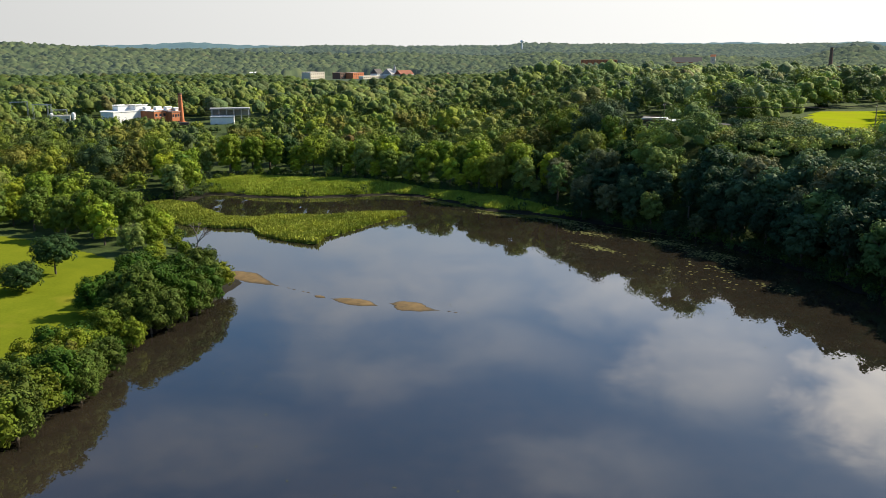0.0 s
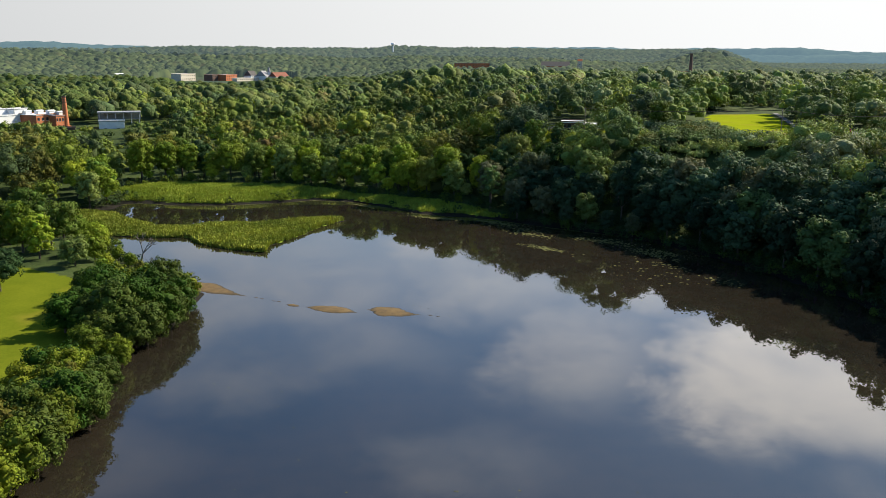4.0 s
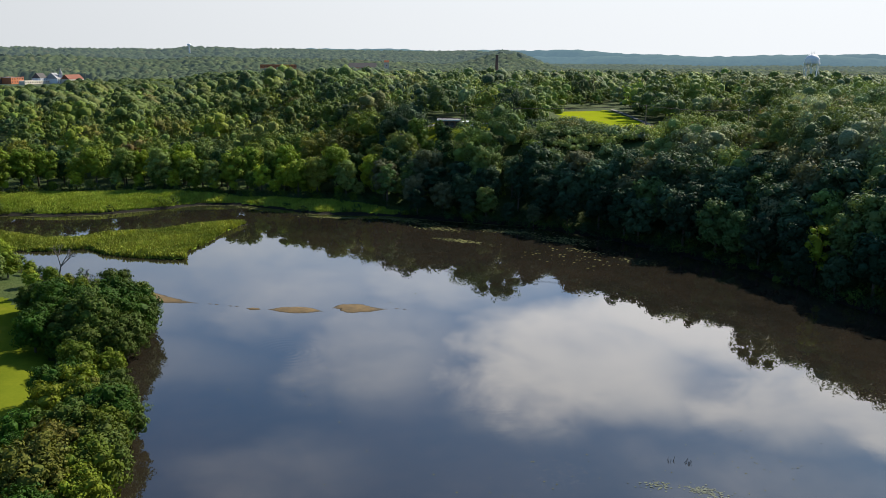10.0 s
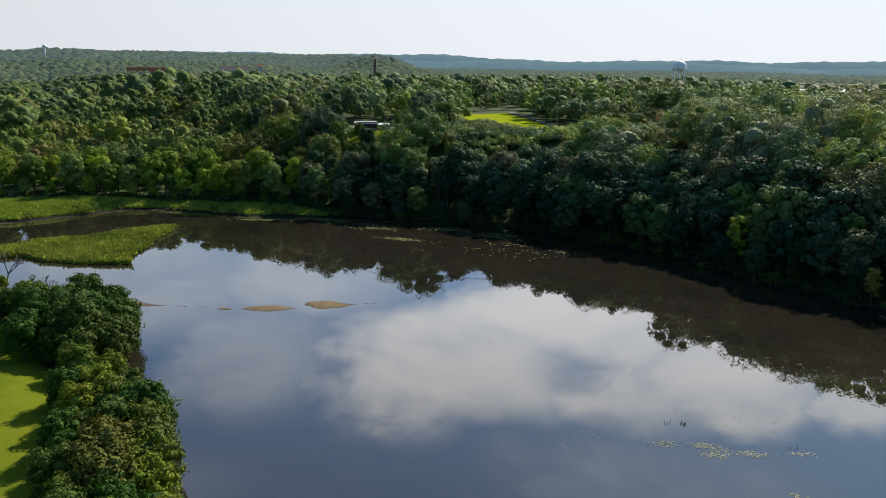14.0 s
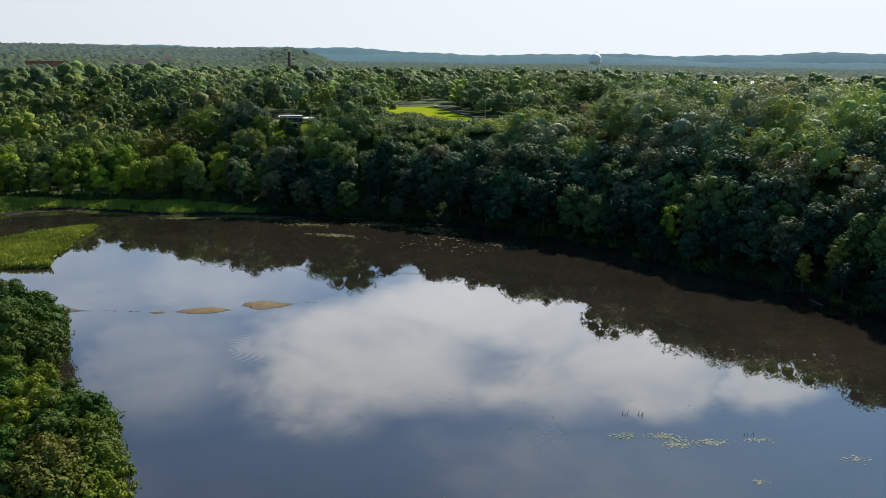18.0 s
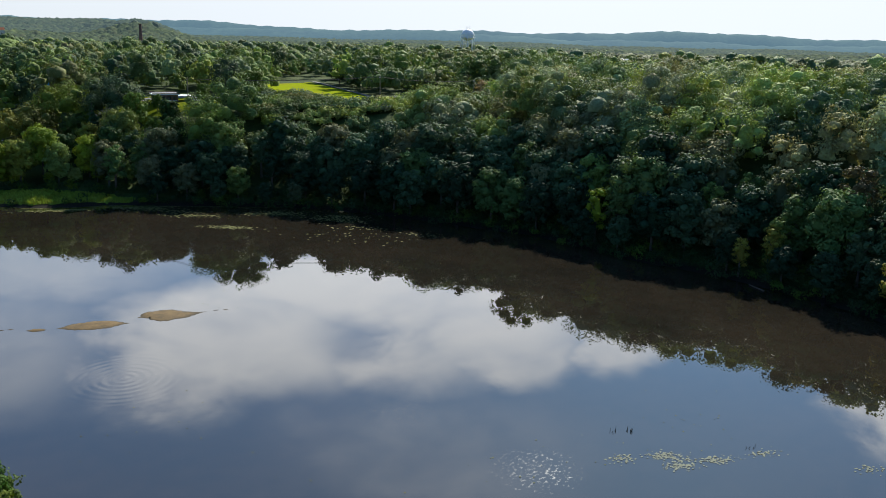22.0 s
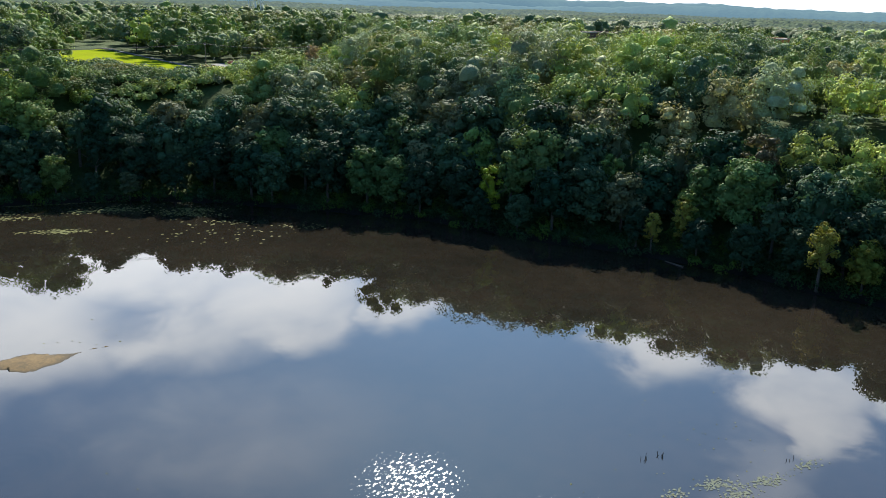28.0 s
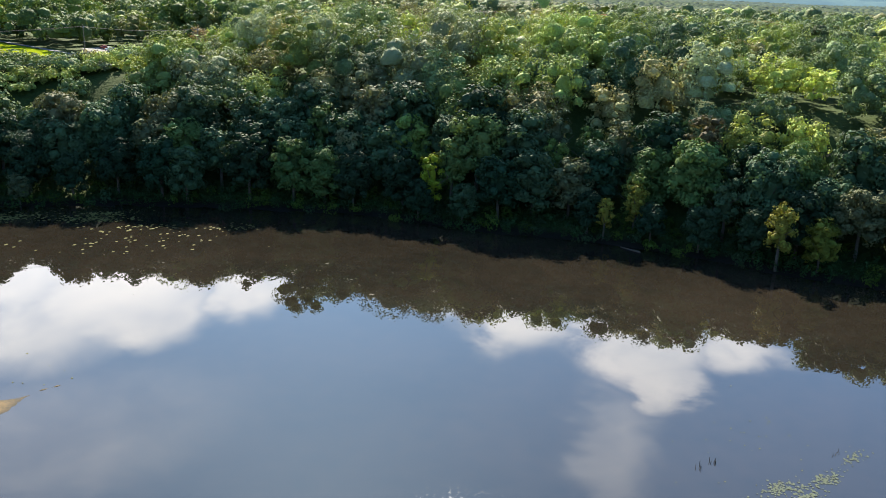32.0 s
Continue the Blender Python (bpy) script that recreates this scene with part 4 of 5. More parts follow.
# ---- sandbars, reeds, floating plants ----


def sandbar(name, path, label, top=0.28):
    """A low bank of sand: half-widths along a spine."""
    rng = np.random.default_rng(int(abs(path[0][0]) * 7))
    rows = []
    pts = np.array(path, float)
    u = np.linspace(0, len(pts) - 1, len(pts) * 5)
    cx, cy, w = [np.interp(u, np.arange(len(pts)), pts[:, k]) for k in range(3)]
    tx, ty = np.gradient(cx), np.gradient(cy)
    L = np.hypot(tx, ty)
    nx, ny = -ty / L, tx / L
    for s in np.linspace(-1, 1, 9):
        jit = 1 + rng.uniform(-0.12, 0.12, len(u)) * abs(s)
        zz = top * (1 - s * s) * np.clip(w / max(w), 0.25, 1) - 0.05 + rng.uniform(-0.02, 0.02, len(u))
        rows.append(np.column_stack([cx + nx * w * s * jit, cy + ny * w * s * jit, zz]))
    tagged(new(name, mesh_of(name, np.concatenate(rows), grid_faces(9, len(u)), [SAND], True)), label, "sandbar")


sandbar("sandbar", [(-36.2, 215.0, 0.2), (-34, 215.0, 2.9), (-31, 213.2, 4.2), (-28.5, 211.6, 2.8), (-26.2, 211.0, 1.4), (-24.0, 210.5, 0.1)], "low tan sandbar with a curled tip in the lake")
sandbar("sandbar", [(-50.5, 218.0, 0.2), (-48, 217.2, 2.0), (-44.5, 215.8, 3.0), (-41.5, 214.4, 2.3), (-38.6, 213.0, 0.2)], "long low tan sandbar in the lake")
sandbar("sandbar", [(-55.4, 220.3, 0.1), (-54, 219.6, 1.1), (-52.8, 218.9, 0.9), (-51.9, 218.4, 0.1)], "tiny tan sandbar beside larger ones", 0.2)
sandbar("sandbar", [(-83, 240, 2.5), (-78, 237, 4.2), (-73, 232.5, 3.0), (-69, 229.6, 1.5), (-65.5, 227.6, 0.15)], "tan sand spit reaching into the lake from the point")
for x, y in ((-63, 226.2), (-61.5, 225.2), (-58.5, 223.2), (-57.2, 222.6), (-22, 210.2), (-20.4, 209.4)):
    sandbar("mud_patch", [(x - 0.7, y + 0.3, 0.08), (x, y, 0.3), (x + 0.7, y - 0.3, 0.08)], "small dark mud patch just above the water", 0.12)


def reeds(name, poly, count, hgt, label, tints, seed):
    rng = np.random.default_rng(seed)
    xs, ys = [p[0] for p in poly], [p[1] for p in poly]
    P = np.column_stack([rng.uniform(min(xs), max(xs), count * 4), rng.uniform(min(ys), max(ys), count * 4)])
    P = P[poly_sd(poly, P[:, 0], P[:, 1]) < -0.3][:count]
    n = len(P)
    z = height(P[:, 0], P[:, 1])
    a = rng.uniform(0, math.pi, n)
    patch = 0.5 + 0.5 * wob(P[:, 0], P[:, 1], 5.0, 3.0)
    h = hgt * rng.uniform(0.6, 1.2, n) * (0.55 + 0.65 * patch)
    w = rng.uniform(0.10, 0.28, n)
    lx, ly = rng.normal(scale=0.25, size=n) * h, rng.normal(scale=0.25, size=n) * h
    c, s = np.cos(a) * w, np.sin(a) * w
    v = np.stack([np.column_stack([P[:, 0] - c, P[:, 1] - s, z - 0.1]), np.column_stack([P[:, 0] + c, P[:, 1] + s, z - 0.1]),
                  np.column_stack([P[:, 0] + c * 0.7 + lx, P[:, 1] + s * 0.7 + ly, z + h]), np.column_stack([P[:, 0] - c * 0.4 + lx * 1.3, P[:, 1] - s * 0.4 + ly * 1.3, z + h * 0.8])], 1)
    t = np.array(tints[0])[None] + (np.array(tints[1]) - np.array(tints[0]))[None] * np.clip(patch + rng.normal(scale=0.2, size=n), 0, 1)[:, None]
    tagged(new(name, mesh_of(name, v.reshape(-1, 3), np.arange(n * 4).reshape(-1, 4), [WOODS], False, np.repeat(t, 4, 0))), label, "reeds", kind="stuff")


reeds("reeds", ISLAND, 30000, 1.4, "tall yellow-green reeds on the marsh island", ((0.145, 0.19, 0.026), (0.35, 0.38, 0.055)), 3)
reeds("reeds", MARSH_POLY, 30000, 1.1, "green marsh reeds along the north shore", ((0.21, 0.29, 0.032), (0.38, 0.44, 0.06)), 4)

# ---- floating plants ----


def pads(name, places, label, mat, rmin, rmax, seed, category="water plants", jag=0.0):
    """Round floating leaves, each with its own edge, a little above the water."""
    rng = np.random.default_rng(seed)
    k = 7
    V, F = [], []
    for cx, cy, sx, sy, turn, n in places:
        u = rng.normal(size=(n, 2)) * np.array([sx, sy]) * 0.6
        c, s_ = math.cos(radians(turn)), math.sin(radians(turn))
        xs, ys = cx + u[:, 0] * c - u[:, 1] * s_, cy + u[:, 0] * s_ + u[:, 1] * c
        d, _ = shore(xs, ys)
        for x, y, dd in zip(xs, ys, d):
            if dd > -0.6:
                continue
            r = rng.uniform(rmin, rmax)
            a0 = rng.uniform(0, 6.28)
            a = a0 + np.arange(k) / k * 6.0
            rr = r * (1 + rng.uniform(-jag, jag, k))
            base = len(V)
            tilt = rng.uniform(-0.05, 0.05, 2)
            V.extend(np.column_stack([x + np.cos(a) * rr, y + np.sin(a) * rr * 0.8, 0.02 + rng.uniform(0, 0.02) + np.abs(np.cos(a) * rr * tilt[0] + np.sin(a) * rr * tilt[1])]))
            F.append([base + i for i in range(k)])
    tagged(new(name, mesh_of(name, V, F, [mat])), label, category, kind="stuff")


pads("lily_pads", [(6, 317, 9, 2.0, -40, 230), (15, 297, 9, 2.0, -45, 110), (16, 276, 7, 1.6, -45, 150), (14, 305, 12, 3, -50, 120), (46, 268, 9, 3, -60, 160), (40, 284, 8, 3, -45, 120), (33, 287, 7, 2, -40, 130), (46, 254, 6, 2.5, -50, 45), (52, 268, 6, 2, -50, 90),
                   (-14, 326, 8, 1.6, -25, 220), (40, 245, 18, 8, -50, 60), (56, 236, 6, 3, -60, 40), (-40, 352, 7, 1.2, -40, 120)],
     "yellow-green lily pads floating near the wooded shore", PAD, 0.18, 0.46, 5)
RIM = [(-134, 357), (-125, 360), (-112, 354), (-95, 353), (-78, 358), (-61, 364), (-46, 361), (-33, 349), (-19, 333), (3, 324), (20, 310), (40, 295)]
rim = []
for (ax, ay), (bx, by) in zip(RIM, RIM[1:]):
    L = math.hypot(bx - ax, by - ay)
    rim.append(((ax + bx) / 2, (ay + by) / 2, L * 0.55, 0.7, math.degrees(math.atan2(by - ay, bx - ax)), int(L * 11)))
pads("duckweed", rim, "thin pale rim of duckweed along the marsh edge", PAD, 0.10, 0.30, 9)
pads("floating_weed", [(-8.9, 119.4, 1.6, 1.2, -40, 70), (-3.5, 116.2, 2.2, 1.0, -35, 130), (-4.5, 113.6, 1.8, 1.1, -30, 120), (0.8, 111.3, 2.4, 1.0, -35, 130), (7.7, 108.1, 1.8, 0.8, -30, 60), (15, 96.4, 2.0, 1.0, -30, 50), (-3.4, 99.4, 1.0, 0.6, 0, 30)],
     "pale green waterweed floating in patches", ALGAE, 0.05, 0.22, 6, jag=0.5)
pads("floating_leaves", [(-22, 124, 14, 8, 0, 26), (6, 120, 12, 8, 0, 30), (-50, 165, 14, 20, 0, 18), (-20, 215, 10, 12, 0, 14), (30, 215, 16, 18, 0, 40)],
     "scattered pale leaves floating on the lake", PAD, 0.06, 0.16, 8, jag=0.3)


def stalks(x, y, n, h, label):
    r2 = random.Random(int(x * 10 + y))
    e = thing("water_plant", pose(x, y, 0), label, "water plant")
    for i in range(n):
        a, b = r2.uniform(-0.6, 0.6), r2.uniform(-0.4, 0.4)
        part("stalk", tube(0.05, 0.025, (a, b, -0.2), (a + r2.uniform(-.25, .25), b + r2.uniform(-.25, .25), h * r2.uniform(0.5, 1)), 5), MUD, e)


stalks(-3.0, 125.5, 5, 0.6, "few dark reed stalks standing in open water")
stalks(-1.3, 124.1, 8, 0.6, "clump of dark reed stalks standing in open water")
stalks(8.0, 110.0, 4, 0.4, "few dark reed stalks among floating weed")

# ---- buildings ----


def building(name, x, y, w, d, h, rz, wall, roof, label, category="building", cols=0, rows=0, z=None, gable=0.0, side=0, overhang=0.3, door=True):
    """Walls, a roof and every window of its own; the front faces local -y."""
    z = float(height(x, y)) if z is None else z
    e = thing(name, pose(x, y, z, 0, 0, rz), label, category)
    part("wall", box(w, d, h + 0.6, (0, 0, -0.6)), wall, e)
    if gable:
        bm = bmesh.new()
        o = overhang
        pts = [(-w / 2 - o, -d / 2 - o, h), (w / 2 + o, -d / 2 - o, h), (w / 2 + o, d / 2 + o, h), (-w / 2 - o, d / 2 + o, h), (-w / 2 - o, 0, h + gable), (w / 2 + o, 0, h + gable)]
        v = [bm.verts.new(p) for p in pts]
        for f in ((0, 1, 5, 4), (2, 3, 4, 5), (1, 2, 5), (3, 0, 4), (3, 2, 1, 0)):
            bm.faces.new([v[i] for i in f])
        part("roof", bm, roof, e)
    else:
        part("roof", box(w + 2 * overhang, d + 2 * overhang, 0.35, (0, 0, h + 0.01), 0.05), roof, e)
        for k in (-1, 1):
            part("parapet", box(w + 2 * overhang, 0.25, 0.4, (0, k * (d / 2 + overhang - 0.12), h + 0.36)), wall, e)
    for r in range(rows):
        zz = h * (r + 0.32) / max(rows, 1)
        wh = min(1.8, h / rows * 0.5)
        for c in range(cols):
            xx = -w / 2 + w * (c + 0.5) / cols
            win = part("window", box(min(1.6, w / cols * 0.6), 0.12, wh, (xx, -d / 2 - 0.03, zz)), WINDOW, e)
            part("sill", box(min(1.6, w / cols * 0.6) + 0.2, 0.2, 0.1, (xx, -d / 2 - 0.07, zz - 0.12)), WHITE, win)
        for c in range(side):
            yy = -d / 2 + d * (c + 0.5) / side
            part("window", box(0.12, min(1.6, d / side * 0.6), wh, (w / 2 + 0.03, yy, zz)), WINDOW, e)
    if door:
        part("door", box(1.2, 0.12, 2.1, (w * 0.08, -d / 2 - 0.04, 0.0)), DARK_ROOF, e)
    return e


def face(x, y):
    """The turn that sets a front towards the lake's middle."""
    return -math.degrees(math.atan2(x + 50, y - 60))


# the brick works with its chimney
fz = face(-255, 576) + 38
white_hall = building("factory_hall", -268, 571, 23, 14, 9.2, fz, WHITE, WHITE, "white flat-roofed factory hall", cols=0, rows=0, z=9.5)
for i in range(2):
    building("factory_penthouse", -270 + i * 10, 574 + i * 4, 9, 6, 3.0, fz, WHITE, GREY_ROOF, "small white rooftop plant room on the factory", z=19.1, door=False)
building("factory_wing", -246, 581, 22, 15, 9.5, fz, BRICK, WHITE, "red brick factory wing with white roof", cols=7, rows=2, side=3, z=9.3)
building("brick_annexe", -238, 579, 8, 11, 9.0, fz, BRICK, GREY_ROOF, "red brick factory annexe with tall windows", cols=4, rows=2, side=2, z=9.0)
for i, (x, y) in enumerate(((-254, 577), (-248, 580), (-241, 580), (-236, 582))):
    b = building("roof_monitor", x, y, 4.2, 3.4, 1.8, fz, WHITE, WHITE, "white roof light on the factory roof", category="roof light", z=(19.2 if i < 3 else 18.4), gable=0.6, door=False)
building("brick_shed", -226, 566, 8, 7, 6.0, face(-226, 566), DARK_BRICK, DARK_ROOF, "dark brick shed below the chimney", cols=2, rows=1, z=5.5)
e = thing("factory_chimney", pose(-232, 580, 8.0), "tall tapered red brick factory chimney", "chimney")
part("shaft", tube(2.0, 1.15, (0, 0, -0.5), (0, 0, 21.2), 16), BRICK, e)
part("base", box(4.6, 4.6, 4.0, (0, 0, -0.5), 0.1), BRICK, e)
part("rim", tube(1.35, 1.35, (0, 0, 21.2), (0, 0, 22.1), 16), DARK_BRICK, e)
for zz in (18.2, 19.6):
    part("band", tube(1.38, 1.34, (0, 0, zz), (0, 0, zz + 0.35), 16), DARK_BRICK, e)
building("pump_house", -204, 580, 15, 10, 8.6, face(-203, 581), WHITE, GREY_ROOF, "white rendered pump house", cols=2, rows=1, z=6.0)
e = thing("open_shed", pose(-202, 590, 8.0, 0, 0, face(-202, 590)), "long open-sided shed with a grey metal roof", "shed")
part("roof", box(26, 9, 0.8, (0, 0, 11.2), 0.1), GREY_ROOF, e)
for i in range(6):
    for k in (-4, 4):
        part("post", tube(0.22, 0.22, (-12 + i * 4.8, k, -0.5), (-12 + i * 4.8, k, 11.3), 8), STEEL, e)
part("back_wall", box(26, 0.3, 4, (0, 4.3, 6.5)), GREY_ROOF, e)


def gantry(x, y, w, h, rz):
    """A lattice frame of the switchyard."""
    e = thing("switchyard_frame", pose(x, y, float(height(x, y)), 0, 0, rz), "grey steel lattice frame in the electrical switchyard", "steel frame", group="switchyard frames")
    for k in (-w / 2, w / 2):
        for o in (-0.5, 0.5):
            part("post", tube(0.13, 0.10, (k + o, 0, -0.4), (k + o * 0.5, 0, h), 6), STEEL, e)
        for i in range(6):
            part("lattice_bar", tube(0.07, 0.07, (k - 0.5, 0, h * i / 6), (k + 0.45, 0, h * (i + 1) / 6), 5), STEEL, e)
    part("beam", box(w + 1.2, 0.4, 0.5, (0, 0, h - 0.4)), STEEL, e)
    for i in range(3):
        part("insulator", tube(0.16, 0.16, (-w / 3 + i * w / 3, 0, h - 1.6), (-w / 3 + i * w / 3, 0, h - 0.4), 7), DARK_BRICK, e)


for x, y, w, h in ((-342, 576, 10, 15), (-332, 584, 9, 13), (-336, 592, 12, 12), (-322, 590, 9, 9)):
    gantry(x, y, w, h, face(x, y))
for x, y in ((-328, 590), (-316, 597)):
    e = thing("storage_tank", pose(x, y, float(height(x, y)), 0, 0, 0), "white upright storage tank in the switchyard", "tank")
    part("shell", tube(1.3, 1.3, (0, 0, -0.3), (0, 0, 6.0), 18), WHITE, e)
    part("cap", tube(1.3, 0.3, (0, 0, 6.0), (0, 0, 6.8), 18), WHITE, e)
building("control_house", -318, 584, 12, 7, 5.0, face(-318, 584), CREAM, WHITE, "low pale control house in the switchyard", cols=3, rows=1)
building("long_depot", -350, 572, 16, 9, 5.5, face(-350, 572), CREAM, GREY_ROOF, "long pale depot building", cols=4, rows=1)

# the town among the trees
for x, y, w, d, h, wall, roof, g, lab in (
        (-365, 1487, 36, 20, 15, CREAM, GREY_ROOF, 0, "cream three-storey building in the town"), (-318, 1497, 26, 18, 13, DARK_BRICK, DARK_ROOF, 0, "dark brick building in the town"),
        (-296, 1502, 28, 18, 13, BRICK, GREY_ROOF, 0, "red brick building in the town"), (-258, 1508, 16, 16, 11, WHITE, DARK_ROOF, 8, "white gabled house in the town"),
        (-238, 1511, 12, 22, 10, WHITE, GREY_ROOF, 9, "white gabled church hall in the town"), (-212, 1515, 34, 16, 9, CREAM, TILE, 7, "long house with a red tiled roof"),
        (-262, 1490, 60, 10, 6, CREAM, WHITE, 0, "low pale row of shops in the town"), (-150, 1520, 26, 12, 9, BRICK, GREY_ROOF, 0, "red brick house in the town"),
        (-127, 1486, 30, 14, 8, BRICK, TILE, 4, "red brick row with a tiled roof in the town"), (-170, 1483, 24, 12, 6, CREAM, WHITE, 0, "low pale shop in the town"),
        (19, 1485, 18, 12, 12, WHITE, WHITE, 0, "white flat-roofed block among the trees"), (34, 1480, 16, 10, 9, WHITE, GREY_ROOF, 3, "white gabled house among the trees"),
        (52, 1482, 5, 5, 19, WHITE, WHITE, 4, "slim white tower among the trees"), (170, 1468, 26, 12, 10, WHITE, WHITE, 0, "long white flat-roofed building among the trees"),
        (-455, 1440, 20, 12, 12, WHITE, WHITE, 4, "white house on the edge of the town")):
    building("town_building", x, y, w, d, h * 0.7, face(x, y) + 50, wall, roof, lab, cols=max(3, int(w / 5)), rows=2 if h > 9 else 1, gable=g, z=11.0)
e = thing("church_tower", pose(-228, 1512, 8.0, 0, 0, face(-228, 1512)), "white church tower with a pointed spire", "church tower")
part("tower", box(4.5, 4.5, 17, (0, 0, -0.5)), WHITE, e)
part("spire", tube(3.0, 0.1, (0, 0, 16.5), (0, 0, 26), 8), GREY_ROOF, e)
building("school", 137, 1723, 68, 22, 22, face(137, 1723), BRICK, GREY_ROOF, "long red brick school with a flat roof", cols=12, rows=4, z=16)
building("school_hall", 298, 1702, 54, 30, 19, face(298, 1702), BRICK, DARK_ROOF, "red brick hall with a hipped brown roof", cols=9, rows=2, gable=9, z=15)
building("bell_tower", 344, 1693, 9, 9, 30, face(344, 1693), CREAM, BRICK, "pale square tower beside the hall", cols=1, rows=3, z=14, gable=4)
building("brick_mill", 420, 1284, 34, 16, 12, face(420, 1284), BRICK, GREY_ROOF, "red brick mill below its smokestack", cols=8, rows=2, z=21)
building("mill_annexe", 372, 1300, 26, 14, 9, face(372, 1300), CREAM, WHITE, "pale flat-roofed annexe of the mill", cols=6, rows=1, z=22)
e = thing("smokestack", pose(419, 1288, 20.0), "tall dark brick smokestack above the mill", "chimney")
part("shaft", tube(3.2, 1.9, (0, 0, -0.5), (0, 0, 38.2), 16), DARK_BRICK, e)
part("rim", tube(2.3, 2.3, (0, 0, 38.2), (0, 0, 39.4), 16), DARK_BRICK, e)


def lathe(profile, sides=24):
    bm = bmesh.new()
    rings = [[bm.verts.new((r * math.cos(2 * math.pi * i / sides), r * math.sin(2 * math.pi * i / sides), z)) for i in range(sides)] for r, z in profile]
    for a, b in zip(rings, rings[1:]):
        for i in range(sides):
            bm.faces.new((a[i], a[(i + 1) % sides], b[(i + 1) % sides], b[i]))
    bm.faces.new(rings[0][::-1])
    bm.faces.new(rings[-1])
    for f in bm.faces:
        f.smooth = True
    return bm


def water_tower(x, y, base, top, rad, label):
    """A domed tank on a ring of legs round a riser pipe."""
    e = thing("water_tower", pose(x, y, base), label, "water tower")
    H = top - base
    zt = H - rad * 1.25
    part("tank", lathe([(0.6, zt - rad * 0.45), (rad * 0.6, zt - rad * 0.3), (rad * 0.95, zt), (rad, zt + rad * 0.35), (rad * 0.93, zt + rad * 0.7), (rad * 0.7, zt + rad * 1.0), (rad * 0.35, zt + rad * 1.18), (0.2, zt + rad * 1.25)]), TANK, e)
    part("walkway", lathe([(rad * 1.0, zt + 0.1), (rad * 1.13, zt + 0.1), (rad * 1.13, zt + 0.3), (rad * 1.0, zt + 0.3)]), TANK, e)
    part("riser", tube(0.9, 0.9, (0, 0, -0.5), (0, 0, zt - rad * 0.4), 14), TANK, e)
    for i in range(8):
        a = i / 8 * 2 * math.pi
        part("leg", tube(0.42, 0.36, (math.cos(a) * rad * 1.12, math.sin(a) * rad * 1.12, -0.5), (math.cos(a) * rad * 0.93, math.sin(a) * rad * 0.93, zt + 0.2), 8), TANK, e)
        b = (i + 1) / 8 * 2 * math.pi
        for f0, f1 in ((0.33, 0.66), (0.66, 0.98)):
            part("brace", tube(0.08, 0.08, (math.cos(a) * rad * 1.03, math.sin(a) * rad * 1.03, zt * f0), (math.cos(b) * rad * 0.98, math.sin(b) * rad * 0.98, zt * f1), 5), TANK, e)
        part("rail_post", tube(0.06, 0.06, (math.cos(a) * rad * 1.1, math.sin(a) * rad * 1.1, zt + 0.3), (math.cos(a) * rad * 1.1, math.sin(a) * rad * 1.1, zt + 1.4), 5), TANK, e)
    for k in (-1.5, 0, 1.8):
        part("antenna", tube(0.14, 0.10, (k, 0, H - 0.5), (k, 0, H + 2.4), 6), STEEL, e)


TANK = surface("pale_tank_paint", (0.80, 0.78, 0.76), (0.88, 0.86, 0.84), 0.3, 0.6)
water_tower(489, 679, 25, 61.0, 6.6, "pale water tower with a domed tank on many legs")
e = thing("mushroom_water_tower", pose(-12, 2262, 55), "slim single-stem water tower on the wooded hill", "water tower")
part("stem", tube(2.2, 1.6, (0, 0, -2), (0, 0, 22), 14), TANK, e)
part("tank", lathe([(1.6, 20), (4.6, 22.6), (5.2, 24.6), (4.0, 26.6), (1.0, 27.4)], 20), TANK, e)

# pale stores beyond the wooded bluff
fs = face(535, 552)
building("warehouse", 514, 567, 32, 20, 8, fs + 6, CREAM, WHITE, "pale warehouse with a white roof", cols=6, rows=1, z=27, gable=2.5)
building("arched_hall", 562, 538, 18, 22, 8, fs - 30, BRICK, WHITE, "brick hall with a bright white roof", cols=4, rows=1, z=27, gable=3)
building("low_store", 740, 560, 46, 18, 6, face(740, 560), CREAM, WHITE, "low pale store with a flat white roof", cols=8, rows=1, z=30)
building("low_brick_store", 446, 326, 34, 18, 11, face(457, 322), DARK_BRICK, CREAM, "low brown brick store with a pale flat roof", cols=9, rows=1)
building("long_brown_building", 495, 238, 46, 20, 11.5, face(487, 230), BRICK, CREAM, "long brown building with a pale roof", cols=10, rows=1)

# house, poles and wires on the bluff
YZ = float(height(48, 384))
e = building("bungalow", 47, 384, 9, 8, 3.0, -16, DARK_BRICK, WHITE, "low dark bungalow with a flat white roof", category="house", cols=4, rows=1, overhang=0.7)
part("carport_roof", box(6, 7, 0.25, (7.3, 0, 2.4)), WHITE, e)
for k in (-3, 3):
    part("carport_post", tube(0.08, 0.08, (10, k, -0.3), (10, k, 2.45), 6), STEEL, e)


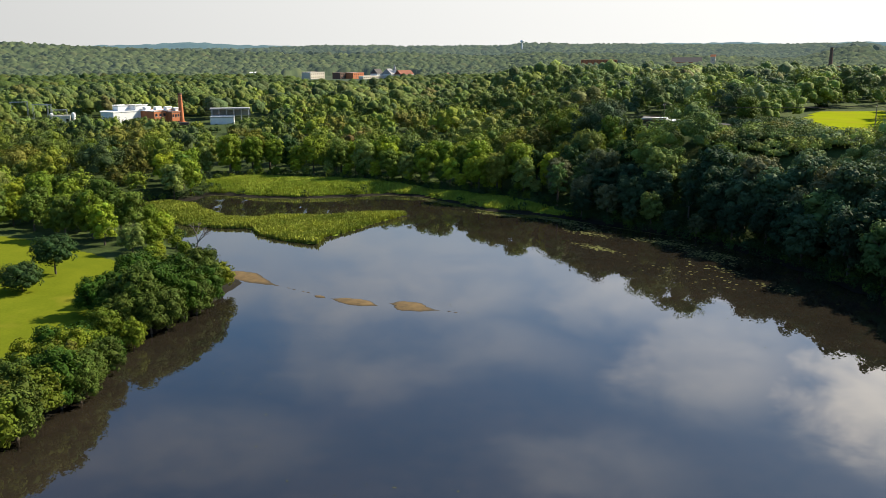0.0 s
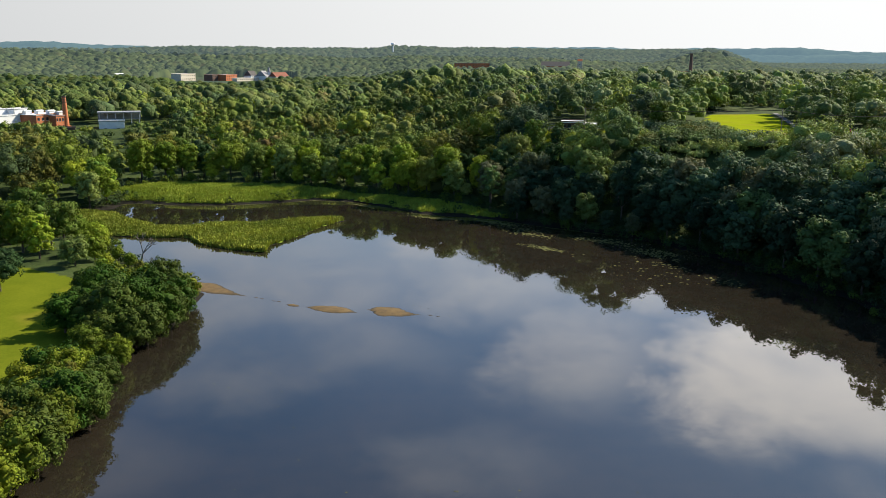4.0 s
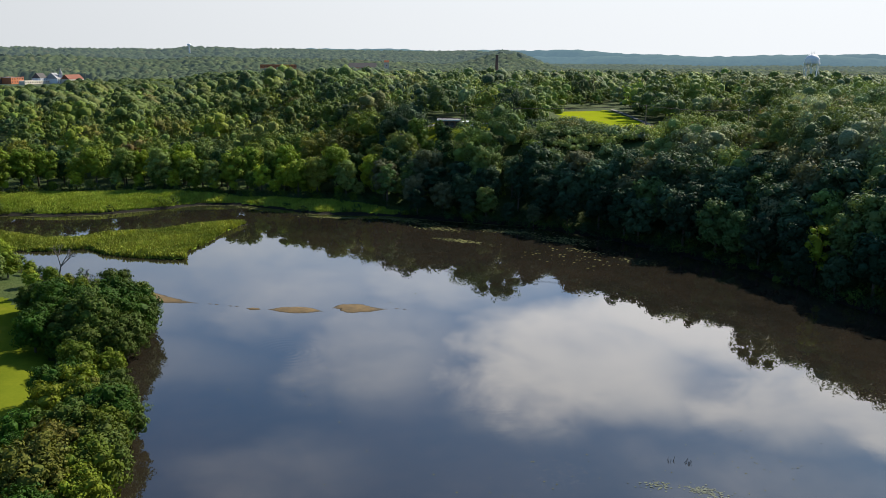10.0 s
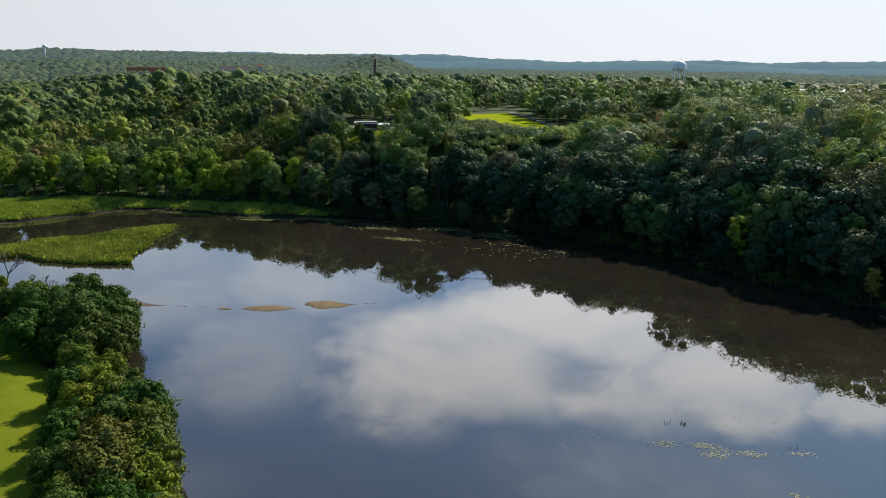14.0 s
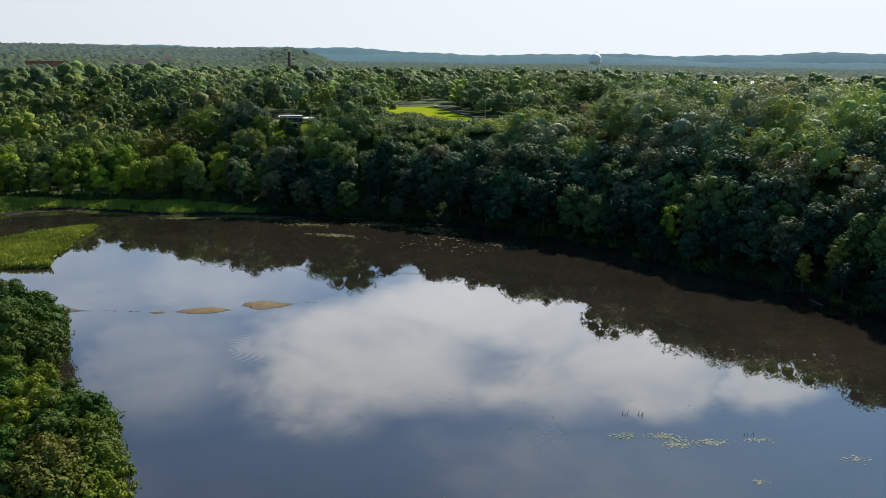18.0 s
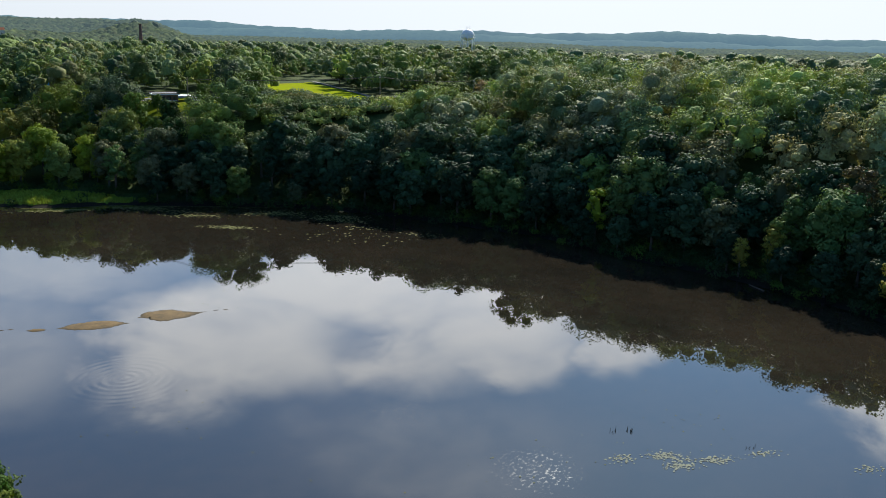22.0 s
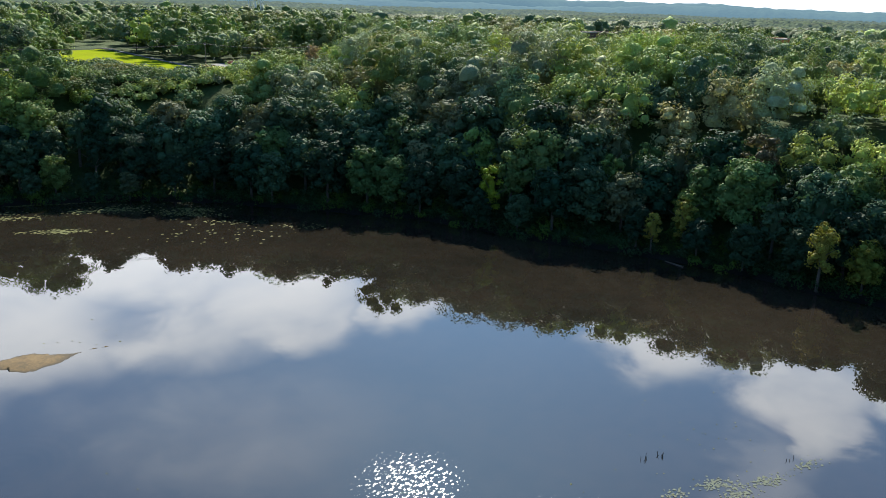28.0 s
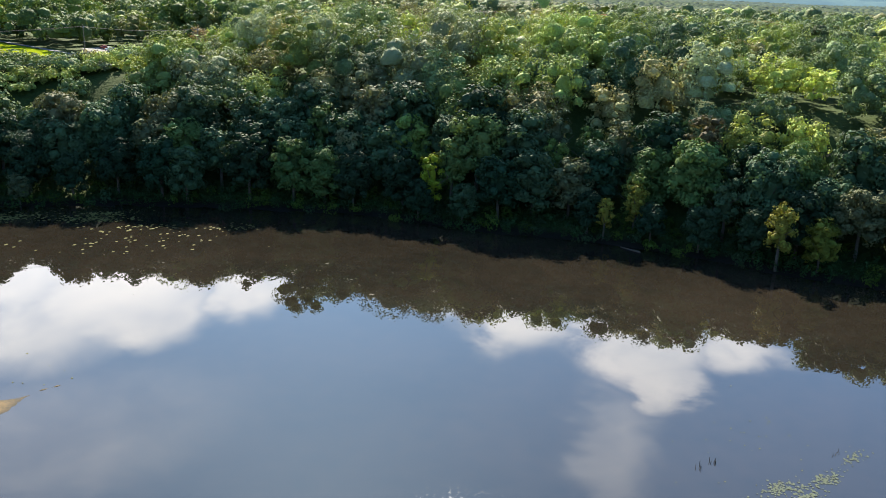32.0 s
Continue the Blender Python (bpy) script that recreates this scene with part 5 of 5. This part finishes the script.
def utility_pole(x, y, h, rz, group="utility poles"):
    z = float(height(x, y))
    e = thing("utility_pole", pose(x, y, z, 0, 0, rz), "weathered wooden utility pole with a crossarm", "utility pole", group=group)
    part("pole", tube(0.20, 0.14, (0, 0, -0.6), (0, 0, h), 9), WOOD, e)
    part("crossarm", box(2.6, 0.14, 0.16, (0, 0.12, h - 0.9)), WOOD, e)
    for k in (-1.1, -0.4, 0.4, 1.1):
        part("insulator", tube(0.07, 0.05, (k, 0.12, h - 0.74), (k, 0.12, h - 0.5), 6), WHITE, e)
    return [Matrix.Translation((x, y, z)) @ Euler((0, 0, radians(rz))).to_matrix().to_4x4() @ Vector((k, 0.12, h - 0.5)) for k in (-1.1, -0.4, 0.4, 1.1)]


def wire(a, b, sag, label="thin black overhead wire between poles"):
    """A hanging wire drawn as a thin tube."""
    cu = bpy.data.curves.new("overhead_wire", "CURVE")
    cu.dimensions, cu.bevel_depth, cu.bevel_resolution = "3D", 0.025, 0
    sp = cu.splines.new("POLY")
    sp.points.add(12)
    for i in range(13):
        u = i / 12
        p = a.lerp(b, u)
        sp.points[i].co = (p.x, p.y, p.z - sag * 4 * u * (1 - u), 1)
    cu.materials.append(RUBBER)
    tagged(new("overhead_wire", cu), label, "wire", "overhead wires")


line = [utility_pole(x, y, h, 62) for x, y, h in ((-12, 388, 11), (47.6, 364.7, 11.0), (112, 330, 12), (150, 316, 11))]
for p, q in zip(line, line[1:]):
    for a, b in zip(p, q):
        wire(a, b, 1.0)
line = [utility_pole(x, y, h, 0, "poles on the bank") for x, y, h in ((98, 127, 15), (112, 96, 13))]
for a, b in zip(*line):
    wire(a, b, 0.6)
utility_pole(-143, 573, 14, 20)


def car(x, y, rz, paint, label):
    """A parked car: body, glass house, windows, lamps and wheels."""
    e = thing("car", pose(x, y, float(height(x, y)) + 0.08, 0, 0, rz), label, "car", "parked cars")
    part("body", box(4.4, 1.75, 0.72, (0, 0, 0.30), 0.16), paint, e)
    part("roof", box(2.3, 1.5, 0.55, (-0.25, 0, 1.0), 0.18, 0.85), paint, e)
    part("windscreen", box(0.08, 1.25, 0.36, (0.88, 0, 1.06)), WINDOW, e)
    part("rear_window", box(0.08, 1.2, 0.34, (-1.38, 0, 1.06)), WINDOW, e)
    for k in (-0.74, 0.74):
        part("side_window", box(1.8, 0.06, 0.32, (-0.25, k * 0.97, 1.08)), WINDOW, e)
        part("headlight", box(0.06, 0.34, 0.16, (2.19, k * 0.8, 0.66)), WHITE, e)
        for q in (-1.35, 1.35):
            w = part("wheel", tube(0.33, 0.33, (q, k * 1.02, 0.33), (q, k * 1.24, 0.33), 14), RUBBER, e)
            part("rim", tube(0.19, 0.19, (q, k * 1.25, 0.33), (q, k * 1.27, 0.33), 10), STEEL, w)


SILVER = surface("silver_car_paint", (0.50, 0.51, 0.53), (0.56, 0.57, 0.59), 0.5, 0.3, metal=0.3, bump=0.0)
BLACK = surface("black_car_paint", (0.015, 0.015, 0.018), (0.03, 0.03, 0.035), 0.5, 0.25, bump=0.0)
REDPAINT = surface("red_car_paint", (0.30, 0.02, 0.02), (0.38, 0.03, 0.03), 0.5, 0.3, bump=0.0)
for x, y, rz, c, lab in ((138, 340, 30, WHITE, "white car parked in the park lot"), (145, 349, 25, BLACK, "black car parked in the park lot"), (134, 333, 40, SILVER, "silver car parked in the park lot"),
                         (152, 358, 60, WHITE, "white car parked in the park lot"), (158, 366, 65, REDPAINT, "red car parked in the park lot"), (98, 358, 20, WHITE, "white car on the park road"),
                         (104, 362, 20, SILVER, "silver car on the park road"), (44, 377, 80, BLACK, "black car beside the bungalow"), (56, 376, 10, SILVER, "silver car beside the bungalow")):
    car(x, y, rz, c, lab)

# ball field clay, paths and the pool canopy
draped("infield", [(99, 378), (108, 374), (116, 379), (108, 388), (100, 386)], CLAY, 0.12, 1.5, "tan clay infield at the edge of the playing field", "infield")
PATH_LINE = [(124, 334), (134, 358), (145, 384), (154, 408), (165, 440), (176, 474)]
draped("park_path", [(x - 1.2, y + 1.0) for x, y in PATH_LINE] + [(x + 1.2, y - 1.0) for x, y in PATH_LINE[::-1]], ASPHALT, 0.16, 0.9, "pale path curving beside the playing field", "path", ragged=0.1)
draped("street", [(20, 398), (60, 392), (110, 366), (112, 372), (62, 399), (22, 405)], ASPHALT, 0.10, 1.5, "pale grey street behind the bungalow", "road", ragged=0.1)
e = thing("pool_slide", pose(26, 457, float(height(26, 457))), "bright blue water slide beside the town pool", "water slide")
part("tower", box(2.2, 2.2, 6.0, (0, 0, -0.3)), WHITE, e)
bits = []
for i in range(16):
    a, b = i / 16 * 7.5, (i + 1) / 16 * 7.5
    bits.append(tube(0.8, 0.8, (math.cos(a) * 3.4 + 1, math.sin(a) * 3.4, 6.0 - i * 0.32), (math.cos(b) * 3.4 + 1, math.sin(b) * 3.4, 6.0 - (i + 1) * 0.32), 8))
part("chute", joined(*bits), BLUE, e)
part("canopy", lathe([(3.4, 5.9), (1.8, 6.8), (0.2, 7.4)], 10), BLUE, e)
